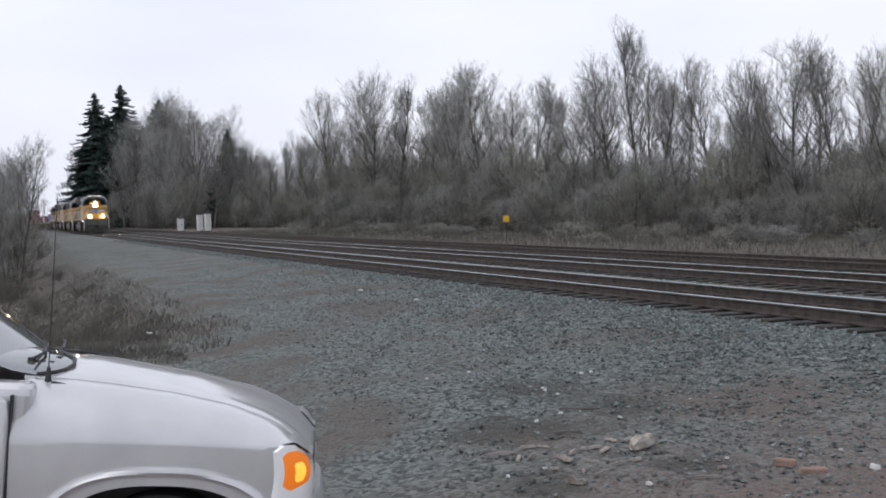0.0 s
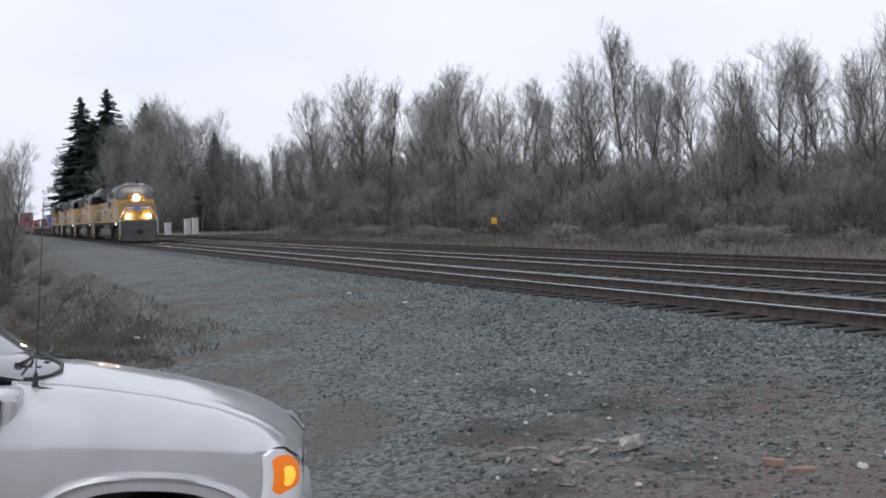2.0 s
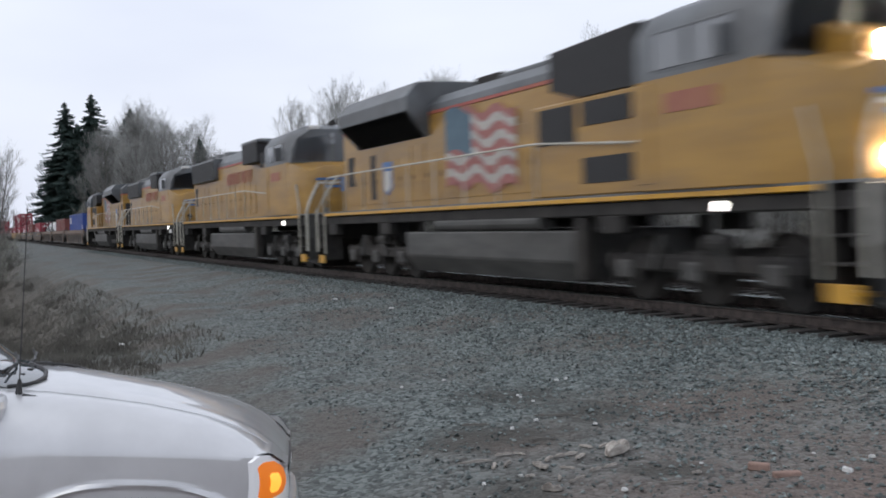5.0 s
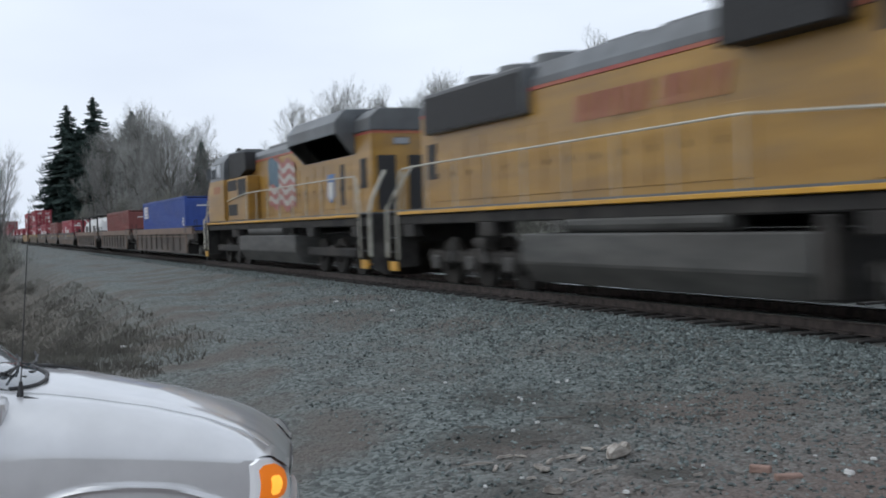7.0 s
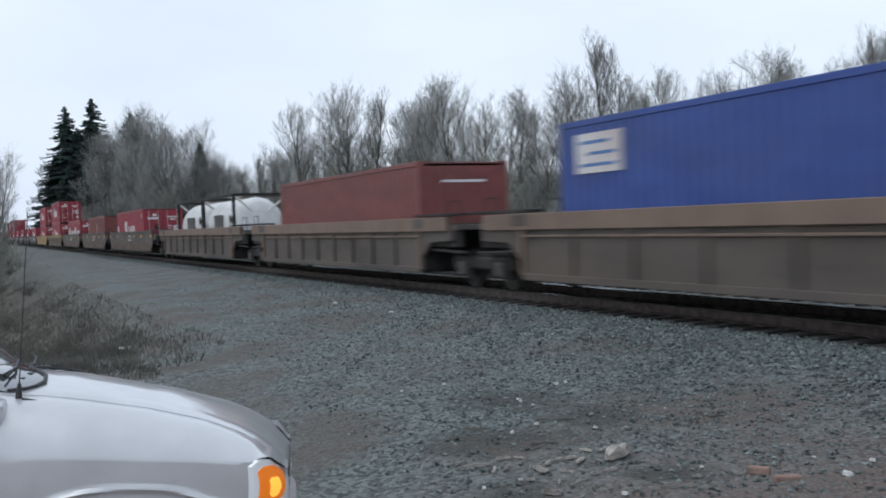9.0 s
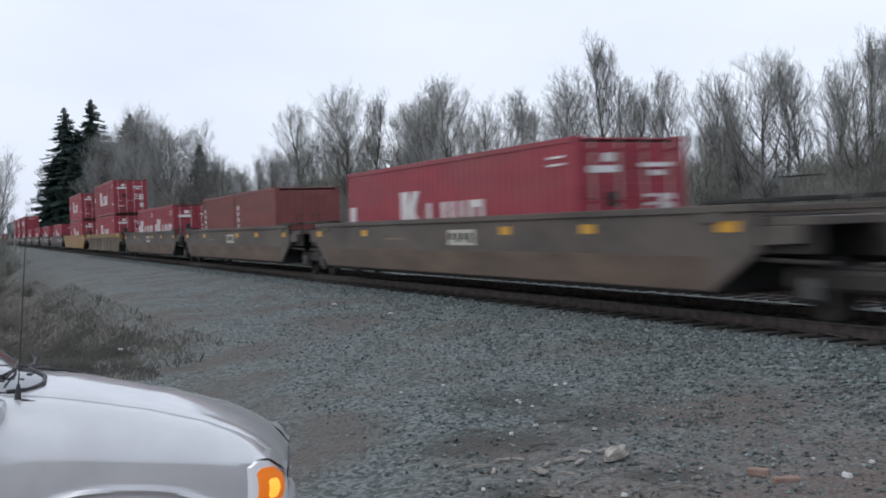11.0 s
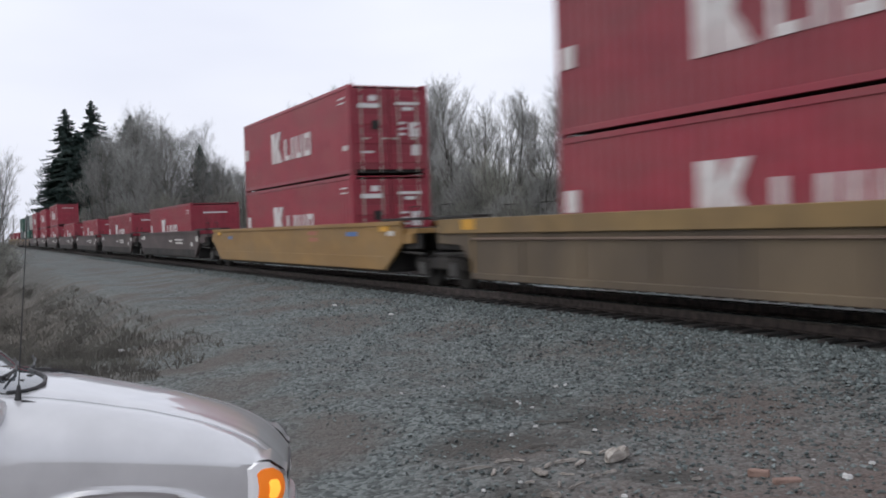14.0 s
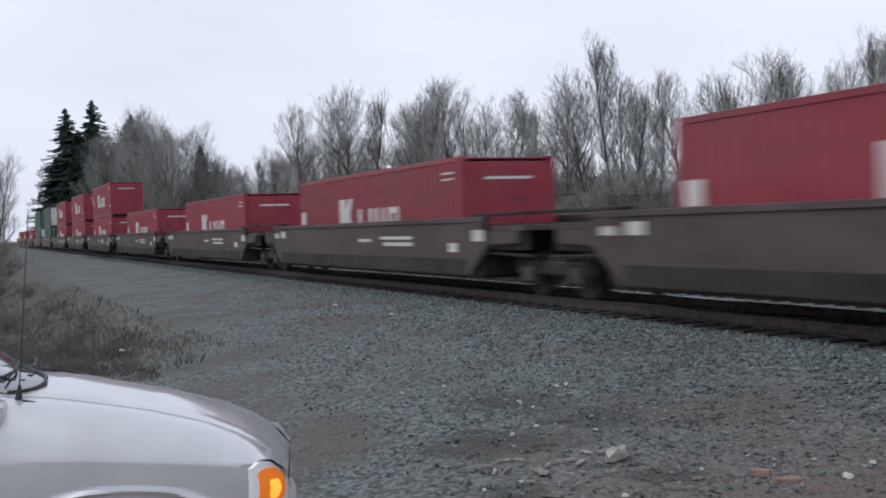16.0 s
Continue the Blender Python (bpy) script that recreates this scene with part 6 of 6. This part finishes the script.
    if marks == "line" or marks == "line_c":
        # the shipping line's name, in plain upright blocks of its size
        k0 = -8.25 if length > 10 else -5.15
        part("name_block", box(k0, k0 + 0.50, y, y + 0.03, 0.84, 1.90), M_CMARK, c, "large white block marking")
        part("name_block", extrude([(k0 + 0.56, 0.84), (k0 + 1.30, 0.84), (k0 + 0.86, 1.40), (k0 + 1.12, 1.90), (k0 + 0.80, 1.90), (k0 + 0.56, 1.55)], y, y + 0.03), M_CMARK, c, "white wedge marking")
        for j, (a, b, sl) in enumerate(((1.62, 2.20, 1), (2.45, 2.65, 0), (2.92, 3.58, 2), (3.86, 4.55, 3))):
            nb = part("name_block", box(k0 + a, k0 + a + 0.20, y, y + 0.03, 0.86, 1.58), M_CMARK, c, "white block marking")
            if sl:
                part("name_foot", box(k0 + a + 0.20, k0 + b, y, y + 0.03, 0.86, 1.02), M_CMARK, nb)
            if sl >= 2:
                part("name_bar", box(k0 + b - 0.17, k0 + b, y, y + 0.03, 1.02, 1.58), M_CMARK, nb)
            if sl >= 3:
                part("name_bar", box(k0 + a + 0.20, k0 + b - 0.17, y, y + 0.03, 1.42, 1.58), M_CMARK, nb)
        mark(-length + 0.18, -length + 0.58, 1.22, 1.62)
    if marks in ("line", "plain", "line_c"):
        for z in (2.22, 2.08):
            mark(-0.95, -0.40, z, z + 0.04)
        mark(-0.62, -0.28, 0.72, 0.86)
    if marks == "twenty":
        for k in range(5):
            mark(-length + 0.42, -length + 0.60 - 0.03 * (k % 2), 0.95 + 0.24 * k, 1.12 + 0.24 * k, "stacked_marking")
    if marks == "blue":
        p = part("white_panel", box(-length + 0.55, -length + 1.95, y, y + 0.03, 1.86, 2.56), M_CMARK, c, "white panel with blue bars")
        for k in range(3):
            part("panel_bar", box(-length + 0.7 + 0.25 * (k == 1), -length + 1.8 - 0.2 * (k == 2), y - 0.006, y, 1.97 + 0.20 * k, 2.03 + 0.20 * k), M_TBLUE, p)
        text_mark("45", 0.62, M_CMARK, c, pose(0.008, 0.02, 1.62, 90, 0, 90))
        text_mark("45", 0.62, M_CMARK, c, pose(-0.80, y, 1.30, 90, 0, 0))
        part("orange_lamp", box(0.0, 0.012, -0.05, 0.12, 1.02, 1.16), M_AMBER, c)
    return c


FLOOR = 0.40
RED = container(12.19, M_CRED, "red corrugated steel shipping container with white markings")
RED_C = container(12.19, M_CRED, "red shipping container with smooth closed front end", doors=False, marks="line_c")
RED20 = container(6.06, M_CRED, "short red shipping container with white markings", marks="line")
BROWN20 = container(6.06, M_CBROWN, "short maroon shipping container with white markings", doors=False, marks="twenty")
_first = set()


def load(src, u, z=FLOOR):
    if src.name in _first:
        src = copy_thing(src, pose(0, 0, 0))
    else:
        _first.add(src.name)
    return rolls(src, u, z)


load(container(13.72, M_CBLUE, "long blue shipping container marked 45 in white", doors=False, marks="blue", h=2.82), -131.2)
load(container(12.19, M_CBROWN, "maroon shipping container with faded markings", doors=False, marks="none"), -151.5)
load(RED, -194.8)
load(BROWN20, -214.75)
load(BROWN20, -221.0)
load(RED20, -234.7)
load(RED20, -240.9)
for _u in (-258.75, -282.3):
    load(RED, _u)
    load(RED, _u, FLOOR + 2.60)
for _u in (-305.7, -325.6, -345.3, -366.2):
    load(RED_C, _u)
for _u in (-387.0, -407.0, -427.2):
    load(RED_C, _u)
    load(RED_C, _u, FLOOR + 2.60)
GREEN = container(12.19, M_CGREEN, "dark green shipping container", doors=True, marks="none")
SLATE = container(12.19, M_CTEAL, "slate grey shipping container with a white end", doors=True, marks="none", end_mat=M_TWHITE)
load(GREEN, -450.5)
load(SLATE, -450.5, FLOOR + 2.60)
load(SLATE, -471.0)
load(GREEN, -471.0, FLOOR + 2.60)
load(RED, -491.5)
load(RED_C, -512.0)
load(RED_C, -532.0)


def tank_container(label):
    c = empty("tank_container", label, "tank container", "tank containers on the train")
    ln, h, w = 6.06, 2.591, 1.219
    for x in (-0.06, -ln + 0.06):
        f = part("end_frame", box(x - 0.06, x + 0.06, -w, -w + 0.12, 0, h, 0.01), M_UNDER, c, "black steel end frame")
        part("frame_post", box(x - 0.06, x + 0.06, w - 0.12, w, 0, h, 0.01), M_UNDER, f)
        for z in (0, h - 0.12):
            part("frame_bar", box(x - 0.06, x + 0.06, -w, w, z, z + 0.12, 0.01), M_UNDER, f)
        for s in (-1, 1):
            part("frame_brace", cyl((x, s * (w - 0.1), h - 0.1), (x, s * 0.35, h - 0.75), 0.045, seg=6), M_TWHITE, f)
    for s in (-1, 1):
        part("bottom_rail", box(-ln, 0, s * w, s * (w - 0.1), 0.0, 0.14, 0.01), M_UNDER, c)
        part("top_rail", box(-ln, 0, s * (w - 0.1), s * w, h - 0.1, h, 0.01), M_UNDER, c)
    r = 1.12
    prof = [(-0.16, 0.05), (-0.18, 0.5), (-0.30, 0.88), (-0.50, 1.06), (-0.75, r), (-ln + 0.75, r), (-ln + 0.50, 1.06), (-ln + 0.30, 0.88), (-ln + 0.18, 0.5), (-ln + 0.16, 0.05)]
    bm = bmesh.new()
    n = 28
    rings = [[bm.verts.new((x, q * math.cos(2 * math.pi * k / n), 1.32 + q * math.sin(2 * math.pi * k / n))) for k in range(n)] for x, q in prof]
    for a, b in zip(rings, rings[1:]):
        for k in range(n):
            bm.faces.new((a[k], a[(k + 1) % n], b[(k + 1) % n], b[k]))
    bm.faces.new(rings[0][::-1])
    bm.faces.new(rings[-1])
    t = part("tank_shell", bm, M_TANKW, c, "glossy white tank shell", smooth=True)
    for x in (-1.5, -4.5):
        part("tank_band", cyl((x - 0.05, 0, 1.32), (x + 0.05, 0, 1.32), r + 0.012, seg=28, caps=False), M_TWHITE, t)
    part("warning_diamond", extrude([(-1.0, 1.55), (-0.78, 1.77), (-0.56, 1.55), (-0.78, 1.33)], -1.16, -1.13), M_UNDER, c, "dark diamond placard")
    part("grey_panel", box(-3.9, -2.2, -1.15, -1.12, 1.05, 1.75), M_TANK, c, "dull grey panel")
    part("walkway", box(-4.6, -1.4, -0.3, 0.3, h - 0.06, h - 0.02), M_RAILW, c)
    part("manlid", cyl((-3.0, 0, 2.3), (-3.0, 0, 2.56), 0.28, seg=16), M_RAILW, c)
    return c


TANKC = tank_container("white cylindrical tank container in a black steel frame")
load(TANKC, -170.9)
load(TANKC, -177.1)


# ---- well cars ----
def well_car(length, style, label):
    """One well car unit; x = 0 is its front end, its bogies under both ends."""
    mat = {"chord": M_WGREY, "grey": M_WGREY, "brown": M_WTAN, "yellow": M_WYEL, "plum": M_WPLUM}[style]
    chord = {"chord": M_WCHORD, "brown": M_WTCHORD}.get(style)
    c = empty("well_car", label, "railway wagon", "well cars of the train")
    a, b = -2.5, -length + 2.5           # ends of the well
    top, bot = 1.60, 0.36
    for s in (-1, 1):
        if style == "chord" or style == "brown":
            sd = part("side_plate", box(a + 0.1, b - 0.1, s * 1.40, s * 1.44, bot, 1.28, 0.006), mat, c, "dark ribbed side plate")
            n = 9
            for k in range(n + 1):
                x = a + (b - a) * k / n
                part("rib", box(x - 0.05, x + 0.05, s * 1.44, s * (1.51 if style == "chord" else 1.465), bot + 0.04, 1.30, 0.008), chord if k in (0, n) else mat, sd)
            part("side_pipe", cyl((a, s * 1.47, 1.16), (b, s * 1.47, 1.16), 0.025, seg=6), M_WCHORD, sd)
            part("top_chord", box(-0.9, -length + 0.9, s * 1.36, s * 1.52, 1.28, top, 0.012), chord, c, "tan steel top chord" if style == "chord" else "yellowed brown top chord")
            part("bottom_chord", box(a, b, s * 1.36, s * 1.50, bot - 0.05, bot + 0.08, 0.01), mat, c)
        else:
            e0, e1, ez = {"yellow": (1.2, 0.05, 1.05), "grey": (1.0, 0.0, 0.95), "plum": (0.45, 0.35, 0.95)}[style]
            poly = [(a + e0, top), (a + e0, ez), (a - e1, bot), (b + e1, bot), (b - e0, ez), (b - e0, top)]
            sd = part("side_plate", extrude(poly, s * 1.42, s * 1.50, 0.01), mat, c, "smooth deep side plate")
            part("top_lip", box(a + e0 + 0.03, b - e0 - 0.03, s * 1.40, s * 1.54, top - 0.10, top + 0.01, 0.01), mat, sd)
            part("lower_band", box(a - e1 - 0.1, b + e1 + 0.1, s * 1.50, s * 1.515, bot + 0.02, bot + (0.52 if style == "grey" else 0.36), 0.005), {"grey": M_WRUST, "yellow": M_WYEL, "plum": M_UNDER}[style], sd)
            yy = s * 1.508
            if style == "grey":
                for x in (a + 0.6, a - 3.0, a - 6.0, b + 3.4, b - 0.5):
                    part("reflector", box(x, x - 0.42, s * 1.50, yy, 1.22, 1.38), M_REFL, sd, "yellow reflective patch")
                part("reporting_panel", box(-length * 0.45, -length * 0.45 - 1.3, s * 1.50, yy, 1.00, 1.34), M_RAILW, sd, "pale reporting panel")
                for k in range(4):
                    part("panel_bar", box(-length * 0.45 - 0.12 - 0.30 * k, -length * 0.45 - 0.30 - 0.30 * k, yy, s * 1.512, 1.06 + 0.06 * (k % 2), 1.27), M_UNDER, sd)
                part("faint_stencil", box(-length * 0.62, -length * 0.68, s * 1.50, yy, 1.12, 1.17), M_WCHORD, sd)
            if style == "plum":
                for x, w, z, hh in ((a + 0.38, 0.5, 1.10, 0.24), (a - 0.9, 0.4, 0.86, 0.20), (a - 3.4, 1.9, 0.98, 0.09), (a - 3.4, 2.1, 1.14, 0.08), (a - 6.2, 0.9, 1.08, 0.08), (b + 1.0, 0.5, 1.2, 0.22), (b + 0.2, 0.45, 1.2, 0.24)):
                    part("white_stencil", box(x, x - w, s * 1.50, yy, z, z + hh), M_TWHITE, sd)
            if style == "yellow":
                for x, w, z, m_ in ((a - 2.0, 0.9, 1.25, M_TBLUE), (a - 5.5, 0.9, 1.1, M_TRED), (a - 5.6, 0.9, 1.3, M_TRED), (b + 2.2, 0.7, 1.2, M_TBLUE), (a + 0.7, 0.5, 1.25, M_TWHITE)):
                    part("stencil", box(x, x - w, s * 1.50, yy, z, z + 0.12), m_, sd)
    part("well_floor", box(a, b, -1.38, 1.38, bot - 0.06, FLOOR - 0.004, 0.01), M_UNDER, c, "dark well floor")
    for x, d in ((0.0, 1), (-length, -1)):
        e = part("end_platform", box(x - d * 0.55, x - d * 2.45, -1.40, 1.40, 1.30, 1.42, 0.012), mat, c, "steel end platform")
        part("centre_sill", box(x - d * 0.1, x - d * 2.5, -0.35, 0.35, 0.85, 1.32, 0.02), M_UNDER, e)
        for q in (-1, 1):
            part("end_sill", box(x - d * 0.55, x - d * 2.42, q * 1.26, q * 1.35, 0.92, 1.30, 0.012), M_UNDER, e, "dark end sill")
        part("brake_rod", cyl((x - d * 0.3, -1.32, 0.80), (x - d * 2.4, -1.32, 0.86), 0.035, seg=8), M_UNDER, e)
        part("bulkhead", box(x - d * 2.42, x - d * 2.52, -1.40, 1.40, bot, 1.45, 0.01), M_UNDER, e)
        part("side_casting", extrude([(x - d * 0.75, 1.30), (x - d * 2.5, 1.30), (x - d * 2.5, 0.62), (x - d * 1.9, 1.02), (x - d * 0.75, 1.06)], -1.46, -1.36, 0.01), mat, e)
        part("end_walkway", box(x - d * 0.30, x - d * 2.7, -1.52, -1.10, 1.62, 1.68, 0.008), M_UNDER, e, "dark grating walkway")
        part("corner_plate", box(x - d * 2.15, x - d * 2.75, -1.53, -1.515, 1.36, 1.58), M_REFL if style in ("brown", "yellow") else mat, e)
        for y in (-1.3, 1.3):
            part("grab_iron", swept([(x - d * 0.6, y, 1.42), (x - d * 0.6, y, 1.95), (x - d * 1.2, y, 1.95), (x - d * 1.2, y, 1.42)], 0.016), M_UNDER, e)
        part("brake_gear", cyl((x - d * 1.3, -1.25, 1.05), (x - d * 2.1, -1.25, 1.05), 0.15, seg=12), M_UNDER, e)
    bogie(c, -0.05, (0.89,), 0.44, 1.02)
    return c


CARS = ((-127.2, -148.5, "chord"), (-148.5, -167.7, "chord"), (-167.7, -188.3, "chord"), (-188.3, -210.7, "grey"), (-210.7, -231.3, "grey"), (-231.3, -252.6, "grey"), (-252.6, -276.7, "brown"),
        (-276.7, -300.6, "yellow"), (-300.6, -321.9, "plum"), (-321.9, -342.2, "plum"), (-342.2, -363.2, "plum"), (-363.2, -384.0, "plum"), (-384.0, -404.0, "plum"), (-404.0, -424.0, "plum"),
        (-424.0, -446.5, "plum"), (-446.5, -467.5, "grey"), (-467.5, -488.0, "grey"), (-488.0, -508.5, "brown"), (-508.5, -529, "brown"), (-529, -549, "brown"))
_names = {"chord": "brown well car with a tan top chord", "grey": "dirty grey well car with yellow reflectors", "brown": "tan brown ribbed well car with a yellowed top chord", "yellow": "faded yellow well car with smooth sides", "plum": "dark plum grey well car with white stencils"}
_built = {}
for _u0, _u1, _st in CARS:
    _ln = round(_u0 - _u1, 1)
    if (_st, _ln) in _built:
        rolls(copy_thing(_built[_st, _ln], pose(0, 0, 0)), _u0)
    else:
        _built[_st, _ln] = rolls(well_car(_ln, _st, _names[_st]), _u0)


def motions():
    """The whole train runs along the near track at one speed."""
    for thing, u, z, turned in TRAIN:
        walk(thing, [(t, pose(u + SPEED * (t - 3.9), TRACK[0], RAIL + z, 0, 0, 180 if turned else 0)) for t in (0, 4, 8, 12, 16)])


motions()
